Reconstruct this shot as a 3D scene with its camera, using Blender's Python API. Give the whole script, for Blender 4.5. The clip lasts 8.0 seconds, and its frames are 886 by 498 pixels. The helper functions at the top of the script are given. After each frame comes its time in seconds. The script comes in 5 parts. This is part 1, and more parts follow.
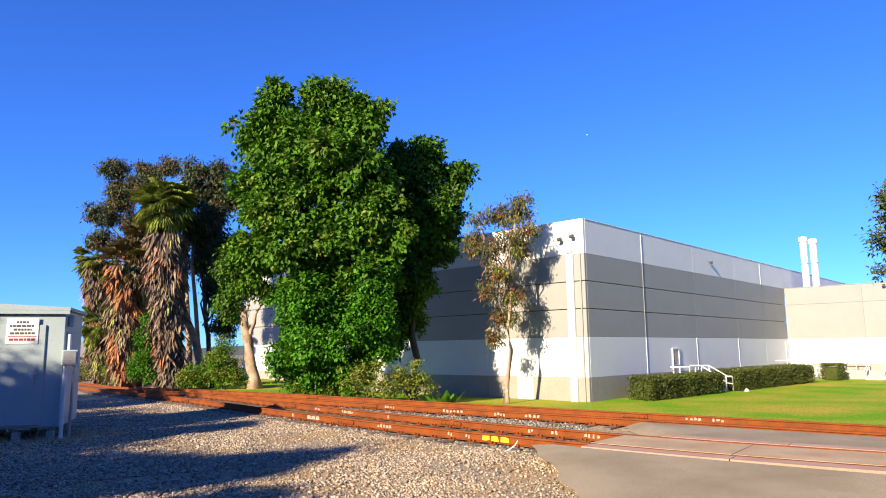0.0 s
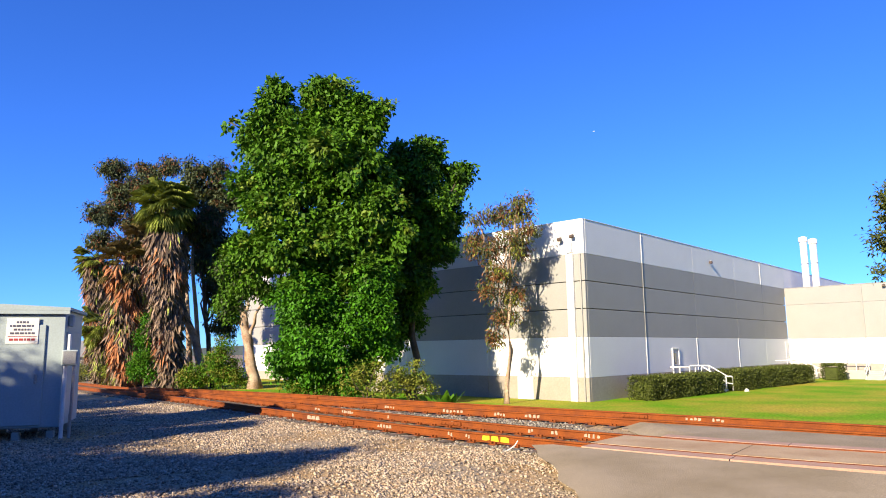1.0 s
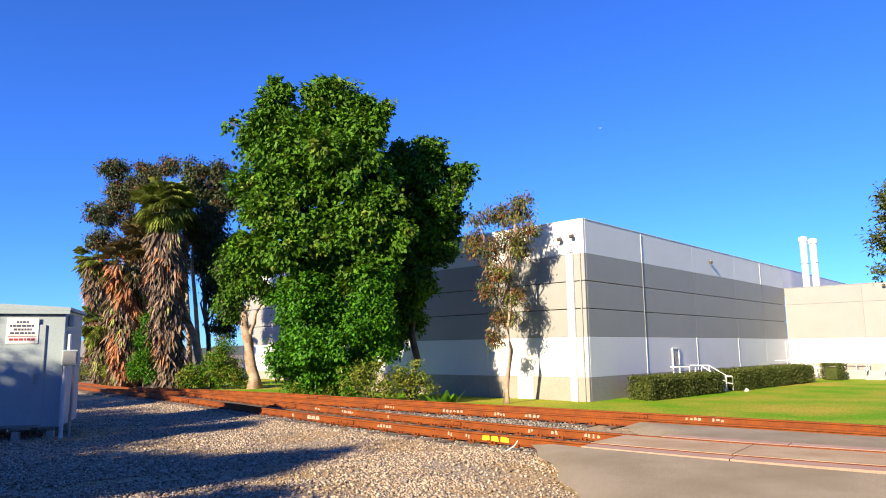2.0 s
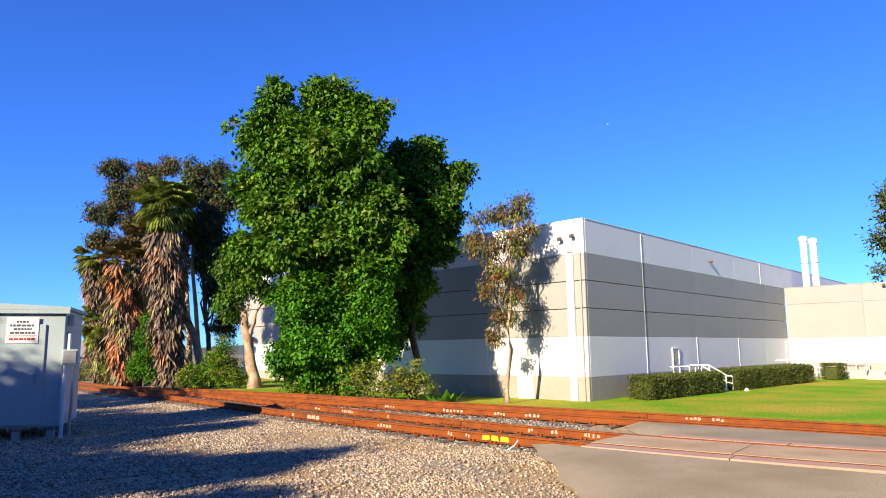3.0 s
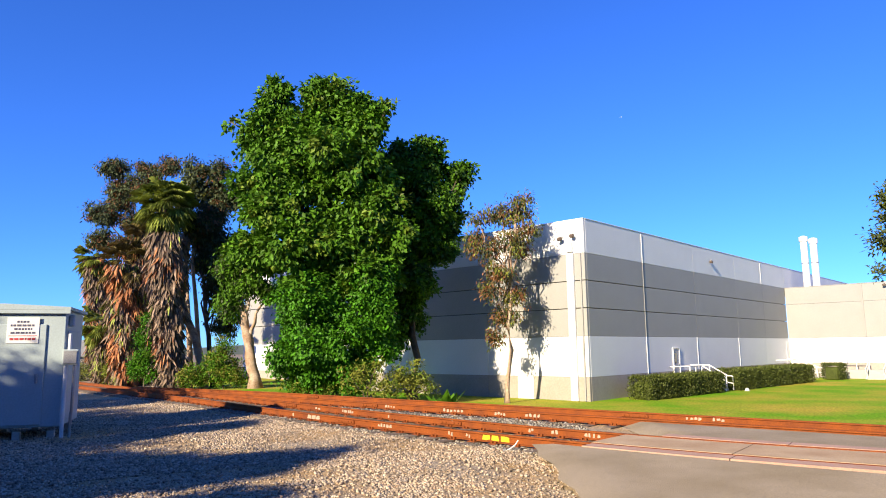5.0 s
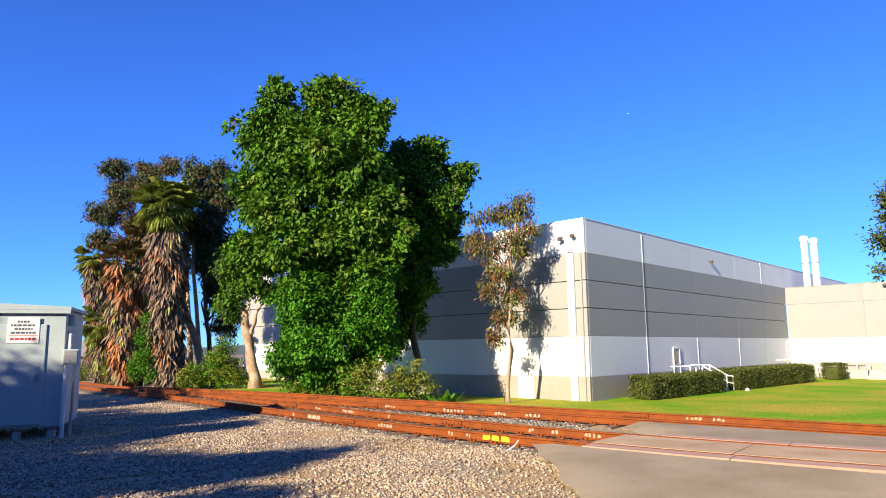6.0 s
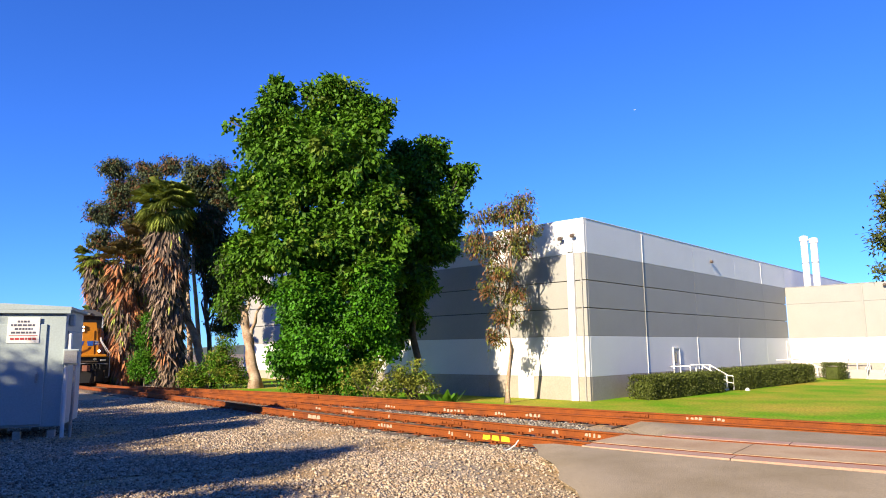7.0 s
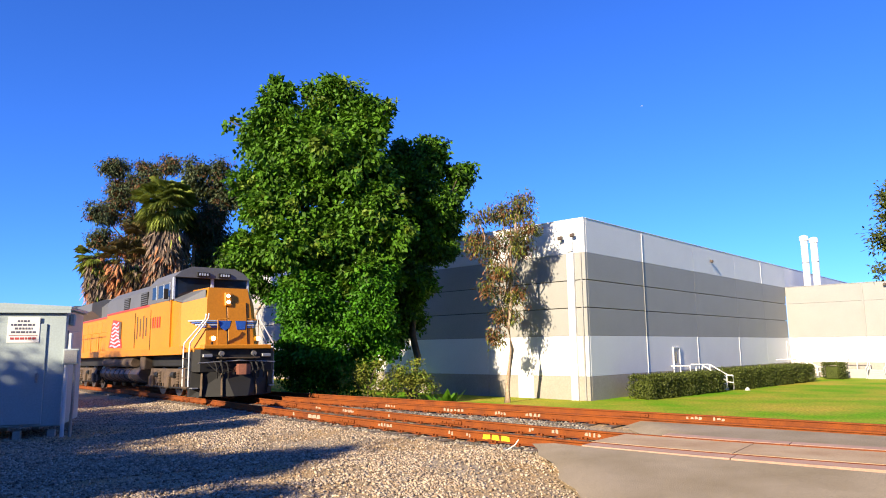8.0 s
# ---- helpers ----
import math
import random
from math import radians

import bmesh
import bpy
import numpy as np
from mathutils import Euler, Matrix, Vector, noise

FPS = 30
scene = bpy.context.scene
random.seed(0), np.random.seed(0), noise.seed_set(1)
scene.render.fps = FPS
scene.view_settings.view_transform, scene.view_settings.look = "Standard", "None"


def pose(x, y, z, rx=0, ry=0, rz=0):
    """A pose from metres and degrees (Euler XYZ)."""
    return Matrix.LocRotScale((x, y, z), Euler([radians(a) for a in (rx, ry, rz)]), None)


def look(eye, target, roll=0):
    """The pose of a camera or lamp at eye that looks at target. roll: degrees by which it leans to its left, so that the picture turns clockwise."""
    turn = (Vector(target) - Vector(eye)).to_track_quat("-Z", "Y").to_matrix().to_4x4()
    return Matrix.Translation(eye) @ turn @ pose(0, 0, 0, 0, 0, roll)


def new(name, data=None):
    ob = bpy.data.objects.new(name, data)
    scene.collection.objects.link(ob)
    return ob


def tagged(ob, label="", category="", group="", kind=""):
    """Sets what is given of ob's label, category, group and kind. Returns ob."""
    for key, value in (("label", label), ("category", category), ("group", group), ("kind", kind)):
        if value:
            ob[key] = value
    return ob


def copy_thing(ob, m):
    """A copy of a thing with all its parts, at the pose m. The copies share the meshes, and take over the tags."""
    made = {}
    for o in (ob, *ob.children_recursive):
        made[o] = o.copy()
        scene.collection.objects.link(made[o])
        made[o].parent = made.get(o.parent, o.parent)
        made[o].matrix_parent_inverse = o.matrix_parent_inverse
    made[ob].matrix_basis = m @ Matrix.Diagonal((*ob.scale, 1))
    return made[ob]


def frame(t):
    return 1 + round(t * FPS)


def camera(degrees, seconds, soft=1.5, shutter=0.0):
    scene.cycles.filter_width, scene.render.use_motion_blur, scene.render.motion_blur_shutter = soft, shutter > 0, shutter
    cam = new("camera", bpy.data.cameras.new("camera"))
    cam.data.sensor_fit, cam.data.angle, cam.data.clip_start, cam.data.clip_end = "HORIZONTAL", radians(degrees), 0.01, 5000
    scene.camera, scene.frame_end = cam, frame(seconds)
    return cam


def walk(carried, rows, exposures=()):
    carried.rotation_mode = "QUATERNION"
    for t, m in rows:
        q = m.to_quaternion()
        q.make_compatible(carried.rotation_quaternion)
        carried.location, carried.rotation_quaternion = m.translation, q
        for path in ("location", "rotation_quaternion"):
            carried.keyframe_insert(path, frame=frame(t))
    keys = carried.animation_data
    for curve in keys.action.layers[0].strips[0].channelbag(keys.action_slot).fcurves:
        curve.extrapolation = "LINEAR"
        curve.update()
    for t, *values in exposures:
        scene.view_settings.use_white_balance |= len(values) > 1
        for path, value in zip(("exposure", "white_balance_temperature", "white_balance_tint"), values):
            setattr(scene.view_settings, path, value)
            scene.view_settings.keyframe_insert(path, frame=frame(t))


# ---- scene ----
EYE_H = 1.65
PITCH, ROLL, LENS = 8.459, -0.708, 66.22


def aim(yaw, tilt):
    """Camera pose at its stand, turned left by yaw and up by tilt, in degrees."""
    c = math.cos(radians(tilt))
    eye = Vector((0, 0, EYE_H))
    return look(eye, eye + Vector((-math.sin(radians(yaw)) * c, math.cos(radians(yaw)) * c, math.sin(radians(tilt)))), ROLL)


cam = camera(LENS, 8.0, soft=1.0)
walk(cam, [(0.0, aim(0, PITCH)), (1.5, aim(0.0, PITCH)), (3.0, aim(0.0, PITCH - 0.04)), (4.5, aim(0.02, PITCH - 0.04)),
           (6.0, aim(0.05, PITCH - 0.05)), (7.5, aim(0.06, PITCH - 0.07)), (8.0, aim(0.06, PITCH - 0.09))])

# ---- light ----
SUN_AZ, SUN_EL = 54.0, 23.5          # the light travels towards this bearing (from +x to +y)
travel = Vector((math.cos(radians(SUN_AZ)), math.sin(radians(SUN_AZ)), -math.tan(radians(SUN_EL)))).normalized()
world = bpy.data.worlds.new("sky")
scene.world = world
world.use_nodes = True
wn = world.node_tree
sky = wn.nodes.new("ShaderNodeTexSky")
sky.sky_type, sky.sun_disc = "NISHITA", False
sky.sun_elevation = radians(SUN_EL)
sky.sun_rotation = math.atan2(-travel.x, -travel.y)
sky.air_density, sky.dust_density, sky.ozone_density = 0.9, 0.0, 3.0
tone = wn.nodes.new("ShaderNodeMixRGB")
tone.blend_type, tone.inputs[0].default_value = "MULTIPLY", 1.0
tone.inputs[2].default_value = (0.29, 0.635, 1.44, 1)
wn.links.new(sky.outputs[0], tone.inputs[1])
wn.links.new(tone.outputs[0], wn.nodes["Background"].inputs[0])
wn.nodes["Background"].inputs[1].default_value = 0.079
sun = new("sun", bpy.data.lights.new("sun", "SUN"))
sun.data.energy, sun.data.angle, sun.data.color = 5.0, radians(0.6), (1.0, 0.84, 0.60)
sun.matrix_world = look((0, 0, 60), Vector((0, 0, 60)) + travel)
scene.view_settings.exposure = 1.176


# ---- materials ----
def mat(name, colour, rough=0.8, metal=0.0, vary=0.25, scale=3.0, fine=40.0, bump=0.15, tint=None, rnd=0.0, spec=0.5, trans=0.0, dist=0.01):
    """A surface with two scales of variation: broad stains towards tint, fine grain and relief; rnd varies it by object or island."""
    m = bpy.data.materials.new(name)
    m.use_nodes = True
    nt = m.node_tree
    b = nt.nodes["Principled BSDF"]
    add, ln = nt.nodes.new, nt.links.new
    co = add("ShaderNodeTexCoord")
    n1, n2 = add("ShaderNodeTexNoise"), add("ShaderNodeTexNoise")
    n1.inputs["Scale"].default_value, n1.inputs["Detail"].default_value = scale, 5
    n2.inputs["Scale"].default_value, n2.inputs["Detail"].default_value = fine, 3
    for n in (n1, n2):
        ln(co.outputs["Object"], n.inputs["Vector"])
    r1 = add("ShaderNodeMapRange")
    r1.inputs["From Min"].default_value, r1.inputs["From Max"].default_value = 0.38, 0.66
    ln(n1.outputs["Fac"], r1.inputs["Value"])
    mx = add("ShaderNodeMixRGB")
    t = tint if tint else tuple(c * (1 - vary) for c in colour)
    mx.inputs[1].default_value, mx.inputs[2].default_value = (*colour, 1), (*t, 1)
    ln(r1.outputs[0], mx.inputs[0])
    r2 = add("ShaderNodeMapRange")
    r2.inputs["From Min"].default_value, r2.inputs["From Max"].default_value = 0.3, 0.7
    r2.inputs["To Min"].default_value, r2.inputs["To Max"].default_value = 1 - vary, 1 + vary
    ln(n2.outputs["Fac"], r2.inputs["Value"])
    mu = add("ShaderNodeMixRGB")
    mu.blend_type, mu.inputs[0].default_value = "MULTIPLY", 1.0
    ln(mx.outputs[0], mu.inputs[1])
    ln(r2.outputs[0], mu.inputs[2])
    last = mu.outputs[0]
    if rnd:
        geo, oi, ad = add("ShaderNodeNewGeometry"), add("ShaderNodeObjectInfo"), add("ShaderNodeMath")
        ln(geo.outputs["Random Per Island"], ad.inputs[0])
        ln(oi.outputs["Random"], ad.inputs[1])
        fr = add("ShaderNodeMath")
        fr.operation = "FRACT"
        ln(ad.outputs[0], fr.inputs[0])
        r3 = add("ShaderNodeMapRange")
        r3.inputs["To Min"].default_value, r3.inputs["To Max"].default_value = 1 - rnd, 1 + rnd
        ln(fr.outputs[0], r3.inputs["Value"])
        m3 = add("ShaderNodeMixRGB")
        m3.blend_type, m3.inputs[0].default_value = "MULTIPLY", 1.0
        ln(last, m3.inputs[1])
        ln(r3.outputs[0], m3.inputs[2])
        last = m3.outputs[0]
    ln(last, b.inputs["Base Color"])
    b.inputs["Roughness"].default_value, b.inputs["Metallic"].default_value = rough, metal
    b.inputs["Specular IOR Level"].default_value = spec
    if bump:
        bu = add("ShaderNodeBump")
        bu.inputs["Strength"].default_value, bu.inputs["Distance"].default_value = bump, dist
        ln(n2.outputs["Fac"], bu.inputs["Height"])
        ln(bu.outputs[0], b.inputs["Normal"])
    if trans:
        tr, ms = add("ShaderNodeBsdfTranslucent"), add("ShaderNodeMixShader")
        ln(last, tr.inputs["Color"])
        ms.inputs[0].default_value = trans
        ln(b.outputs[0], ms.inputs[1])
        ln(tr.outputs[0], ms.inputs[2])
        ln(ms.outputs[0], nt.nodes["Material Output"].inputs["Surface"])
    return m


def glow(name, colour, strength):
    m = bpy.data.materials.new(name)
    m.use_nodes = True
    b = m.node_tree.nodes["Principled BSDF"]
    b.inputs["Base Color"].default_value = (*colour, 1)
    b.inputs["Emission Color"].default_value = (*colour, 1)
    b.inputs["Emission Strength"].default_value = strength
    return m


WHITE = mat("white_wall_paint", (0.671, 0.671, 0.662), 0.75, vary=0.05, scale=0.5, fine=18, bump=0.08)
BEIGE = mat("beige_wall_paint", (0.30, 0.295, 0.28), 0.8, vary=0.07, scale=0.45, fine=18, bump=0.1)
STRIP = mat("grey_wall_base", (0.334, 0.296, 0.251), 0.85, vary=0.1, scale=0.6, fine=14, bump=0.12)
GROOVE = mat("dark_joint", (0.0684, 0.0646, 0.0608), 0.9, vary=0.2)
TRIM = mat("white_metal", (0.689, 0.689, 0.672), 0.45, vary=0.06, scale=2)
ROOFING = mat("roof_felt", (0.342, 0.342, 0.334), 0.9)
GRASS = mat("lawn", (0.129, 0.289, 0.00608), 0.95, vary=0.4, scale=0.22, fine=9, bump=0.5, tint=(0.38, 0.304, 0.038), spec=0.08)
SOIL = mat("dry_soil", (0.258, 0.19, 0.114), 0.95, vary=0.3, scale=0.5, fine=12, bump=0.5)
GRAVEL = mat("gravel", (0.35, 0.289, 0.209), 0.9, vary=0.5, scale=0.5, fine=24, bump=0.9, tint=(0.426, 0.281, 0.129), dist=0.03, spec=0.15)
STONE = mat("ballast_stone", (0.385, 0.325, 0.25), 0.85, vary=0.25, scale=9, fine=60, bump=0.2, tint=(0.33, 0.23, 0.15), rnd=0.6, spec=0.25)
ASPHALT = mat("worn_asphalt", (0.335, 0.275, 0.195), 0.95, vary=0.3, scale=0.8, fine=75, bump=0.6, tint=(0.258, 0.209, 0.137), spec=0.12)
PANEL = mat("crossing_concrete", (0.471, 0.357, 0.236), 0.95, vary=0.16, scale=0.9, fine=45, bump=0.3, tint=(0.35, 0.236, 0.144), spec=0.12)
HEADER = mat("rust_stained_concrete", (0.426, 0.266, 0.198), 0.9, vary=0.15, scale=2, fine=40, bump=0.2)
RUST = mat("rusted_rail_steel", (0.22, 0.0578, 0.0106), 0.85, vary=0.3, scale=2.2, fine=50, bump=0.25, tint=(0.152, 0.0418, 0.0122), spec=0.2)
SHINE = mat("worn_rail_head", (0.228, 0.0988, 0.0532), 0.5, metal=0.4, vary=0.25, scale=4)
TIE = mat("weathered_timber", (0.19, 0.144, 0.106), 0.9, vary=0.35, scale=3, fine=30, bump=0.5, rnd=0.3)
RUSTY = mat("rust_stained_ballast", (0.167, 0.0722, 0.0342), 0.9, vary=0.35, scale=5, fine=60, bump=0.3, rnd=0.5, spec=0.15)
GREYST = mat("grey_track_ballast", (0.25, 0.225, 0.19), 0.9, vary=0.3, scale=9, fine=60, bump=0.2, rnd=0.6, spec=0.2)
CHALK = mat("white_marking_paint", (0.40, 0.31, 0.23), 0.9, vary=0.2, scale=14)
YELLOW = mat("yellow_marking_paint", (0.608, 0.471, 0.0152), 0.8, vary=0.25, scale=12)


# ---- mesh building ----
class Shape:
    """Collects vertices and faces of one mesh."""

    def __init__(self):
        self.v, self.f, self.m = [], [], []

    def add(self, verts, faces, mi=0):
        o = len(self.v)
        self.v.extend(tuple(p) for p in verts)
        self.f.extend(tuple(i + o for i in f) for f in faces)
        self.m.extend([mi] * len(faces))
        return self

    def box(self, c, s, m=None, ch=0.0, mi=0):
        """A box with centre c and size s, its edges chamfered by ch."""
        hx, hy, hz = s[0] / 2, s[1] / 2, s[2] / 2
        m = m or Matrix()
        c = Vector(c)
        if ch <= 0:
            vs = [Vector((x * hx, y * hy, z * hz)) for z in (-1, 1) for y in (-1, 1) for x in (-1, 1)]
            fs = [(0, 2, 3, 1), (4, 5, 7, 6), (0, 1, 5, 4), (2, 6, 7, 3), (0, 4, 6, 2), (1, 3, 7, 5)]
        else:
            ch = min(ch, hx * 0.9, hy * 0.9, hz * 0.9)
            vs, ix = [], {}
            for sx in (-1, 1):
                for sy in (-1, 1):
                    for sz in (-1, 1):
                        for ax in range(3):
                            h = [hx - ch, hy - ch, hz - ch]
                            h[ax] += ch
                            ix[sx, sy, sz, ax] = len(vs)
                            vs.append(Vector((sx * h[0], sy * h[1], sz * h[2])))
            fs = []
            for ax in range(3):
                b, d = (ax + 1) % 3, (ax + 2) % 3
                for s0 in (-1, 1):
                    ring = []
                    for p, q in ((-1, -1), (1, -1), (1, 1), (-1, 1)):
                        k = [0, 0, 0]
                        k[ax], k[b], k[d] = s0, p, q
                        ring.append(ix[(*k, ax)])
                    fs.append(tuple(ring if s0 > 0 else ring[::-1]))
                for p in (-1, 1):
                    for q in (-1, 1):
                        e = []
                        for s0 in (-1, 1):
                            k = [0, 0, 0]
                            k[ax], k[b], k[d] = s0, p, q
                            e.append((ix[(*k, b)], ix[(*k, d)]))
                        r = (e[0][0], e[1][0], e[1][1], e[0][1])
                        fs.append(r if p * q < 0 else r[::-1])
            for sx in (-1, 1):
                for sy in (-1, 1):
                    for sz in (-1, 1):
                        r = tuple(ix[sx, sy, sz, ax] for ax in range(3))
                        fs.append(r if sx * sy * sz > 0 else r[::-1])
        return self.add([m @ (c + p) for p in vs], fs, mi)

    def tube(self, path, radii, n=8, mi=0, cap=True):
        """A tube along path (3D points), round, with a radius for each point."""
        path = [Vector(p) for p in path]
        if not hasattr(radii, "__len__"):
            radii = [radii] * len(path)
        o, vs, fs = 0, [], []
        for i, p in enumerate(path):
            d = (path[min(i + 1, len(path) - 1)] - path[max(i - 1, 0)]).normalized()
            side = d.cross(Vector((0, 0, 1)))
            side = Vector((1, 0, 0)) if side.length < 0.05 else side.normalized()
            up = side.cross(d)
            for k in range(n):
                a = 2 * math.pi * k / n
                vs.append(p + radii[i] * (side * math.cos(a) + up * math.sin(a)))
            if i:
                for k in range(n):
                    k2 = (k + 1) % n
                    fs.append(((i - 1) * n + k, (i - 1) * n + k2, i * n + k2, i * n + k))
        if cap:
            fs.append(tuple(range(n))[::-1])
            fs.append(tuple((len(path) - 1) * n + k for k in range(n)))
        return self.add(vs, fs, mi)

    def prism(self, poly, a, b, m=None, mi=0, axis=1):
        """poly, 2D points, swept from a to b along the axis (1: poly in x, z; 0: poly in y, z; 2: poly in x, y)."""
        m = m or Matrix()
        put = {0: lambda p, t: Vector((t, p[0], p[1])), 1: lambda p, t: Vector((p[0], t, p[1])), 2: lambda p, t: Vector((p[0], p[1], t))}[axis]
        n = len(poly)
        vs = [m @ put(p, a) for p in poly] + [m @ put(p, b) for p in poly]
        fs = [tuple(range(n)), tuple(range(2 * n - 1, n - 1, -1))]
        fs += [(i, i + n, (i + 1) % n + n, (i + 1) % n) for i in range(n)]
        return self.add(vs, fs, mi)

    def sweep(self, profile, path, closed=True):
        """A 2D profile (across, up) swept along a level path of 3D points."""
        n, vs, fs = len(profile), [], []
        path = [Vector(p) for p in path]
        for i, p in enumerate(path):
            d = (path[min(i + 1, len(path) - 1)] - path[max(i - 1, 0)]).normalized()
            side = Vector((-d.y, d.x, 0))
            vs += [p + side * a + Vector((0, 0, h)) for a, h in profile]
            if i:
                fs += [((i - 1) * n + k, i * n + k, i * n + (k + 1) % n, (i - 1) * n + (k + 1) % n) for k in range(n if closed else n - 1)]
        if closed:
            fs += [tuple(range(n)), tuple((len(path) - 1) * n + k for k in range(n))[::-1]]
        return self.add(vs, fs)

    def mesh(self, name, mats, smooth=False, fix=True):
        me = bpy.data.meshes.new(name)
        me.from_pydata(self.v, [], self.f)
        for x in mats:
            me.materials.append(x)
        if len(mats) > 1:
            me.polygons.foreach_set("material_index", self.m)
        if fix and len(self.f) < 60000:
            bm = bmesh.new()
            bm.from_mesh(me)
            bmesh.ops.recalc_face_normals(bm, faces=bm.faces)
            bm.to_mesh(me)
            bm.free()
        if smooth:
            me.shade_smooth()
            if smooth != "all":
                me.set_sharp_from_angle(angle=radians(40))
        me.update()
        return me


def part(name, shape, material, parent=None, label="", smooth=False, m=None, kind=""):
    mats = material if isinstance(material, (list, tuple)) else [material]
    ob = new(name, shape.mesh(name, mats, smooth) if isinstance(shape, Shape) else shape)
    if parent:
        ob.parent = parent
    if m is not None:
        ob.matrix_basis = m
    return tagged(ob, label, kind=kind)


def thing(name, label, category, m=None, group="", kind=""):
    ob = new(name)
    ob.empty_display_size = 0.2
    if m is not None:
        ob.matrix_basis = m
    return tagged(ob, label, category, group, kind)


def raw_mesh(name, verts, faces, mats, index=None):
    """A mesh from numpy arrays: verts (n, 3), faces (k, 3 or 4)."""
    me = bpy.data.meshes.new(name)
    k, w = faces.shape
    me.vertices.add(len(verts))
    me.vertices.foreach_set("co", np.ascontiguousarray(verts, np.float32).ravel())
    me.loops.add(k * w)
    me.loops.foreach_set("vertex_index", np.ascontiguousarray(faces, np.int32).ravel())
    me.polygons.add(k)
    me.polygons.foreach_set("loop_start", np.arange(0, k * w, w, dtype=np.int32))
    for x in mats:
        me.materials.append(x)
    if index is not None:
        me.polygons.foreach_set("material_index", np.ascontiguousarray(index, np.int32))
    me.update(calc_edges=True)
    me.validate()
    return me


# ---- plan: tracks and levels ----
def near_y(x):
    """Centre line of the near track, bending gently before the crossing."""
    if x < -20:
        return near_y(-20) - 1.3 * (x + 20)
    if x < -12:
        return near_y(-12) - 1.196 * (x + 12) + 0.0065 * (x + 12) ** 2
    s = x / 10
    return 15.844 - 10.481 * s + 2.218 * s * s + 0.889 * s ** 3 if x < 7 else near_y(6.999) - 0.606 * (x - 7)


def far_y(x):
    """Centre line of the far track."""
    return 21.203 - 0.8796 * x + 0.00231 * x * x


def course(fy, x0, x1, step, off=0.0, z=0.0):
    """Points every step metres along a track, off metres beside its centre line (positive: away from the camera)."""
    pts, x = [], x0
    while x < x1:
        m = (fy(x + 0.02) - fy(x - 0.02)) / 0.04
        k = math.sqrt(1 + m * m)
        pts.append(Vector((x - m / k * off, fy(x) + off / k, z + grade(x))))
        x += step / k
    return pts


GROUND_B = -1.45


def grade(x):
    """Height of the rail heads: the line falls gently towards the far bend."""
    t = min(1.0, max(0.0, (-6.0 - x) / 24))
    return -0.32 * t * t * (3 - 2 * t) if x < -6 else 0.0


TIE_TOP = -0.175


def level(x, y):
    """Height of the bare ground."""
    da = (y - near_y(x)) * 0.70
    db = (y - far_y(x)) * 0.75
    if db > 1.7:
        t = min(1.0, (db - 1.7) / 4.5)
        # the verge stays high along the trees and falls away only close to the warehouse
        e = min(1.0, max(0.0, (-3.0 - x) / 6)) * min(1.0, max(0.0, (20 - db) / 5))
        z = -0.30 + (GROUND_B + 0.30 + 1.05 * e) * t * t * (3 - 2 * t)
    elif da < -1.3:
        t = min(1.0, (-da - 1.3) / 2.0)
        z = -0.23 - 0.02 * t
    else:
        z = -0.22
    return z + (grade(x) if db < 6 else grade(x) * max(0.0, 1 - (db - 6) / 6))


def smooth_noise(x, y, s):
    return noise.noise(Vector((x * s, y * s, 3.7)))


# ---- ground ----
def axis_steps(lo, hi, near_lo, near_hi, fine, coarse):
    out, x = [], lo
    while x < hi:
        out.append(x)
        d = max(0.0, near_lo - x, x - near_hi)
        x += fine + d * coarse
    return out + [hi]


def make_ground():
    xs = axis_steps(-1500, 1500, -22, 16, 0.30, 0.12)
    ys = axis_steps(-1500, 2500, 5, 36, 0.30, 0.12)
    verts = np.array([(x, y, level(x, y) + (0.025 * smooth_noise(x, y, 0.8) + 0.012 * smooth_noise(x, y, 3) if abs(x) < 60 and -10 < y < 90 else 0)) for y in ys for x in xs])
    nx = len(xs)
    i = np.arange((len(ys) - 1) * (nx - 1))
    a = (i // (nx - 1)) * nx + i % (nx - 1)
    faces = np.stack([a, a + 1, a + nx + 1, a + nx], 1)
    cx, cy = verts[faces].mean(1)[:, 0], verts[faces].mean(1)[:, 1]
    idx = np.zeros(len(faces), int)
    for k in range(len(faces)):
        db = (cy[k] - far_y(cx[k])) * 0.75
        wob = 0.5 * smooth_noise(cx[k], cy[k], 0.6)
        if db + wob > 2.2 and cy[k] < 300:
            idx[k] = 1
        if cx[k] + wob * 4 < -19 and db > 2:
            idx[k] = 2
    me = raw_mesh("ground", verts, faces, [GRAVEL, GRASS, SOIL], idx)
    tagged(new("ground", me), "gravel yard beside the tracks with lawn beyond", "ground", kind="structure")


make_ground()


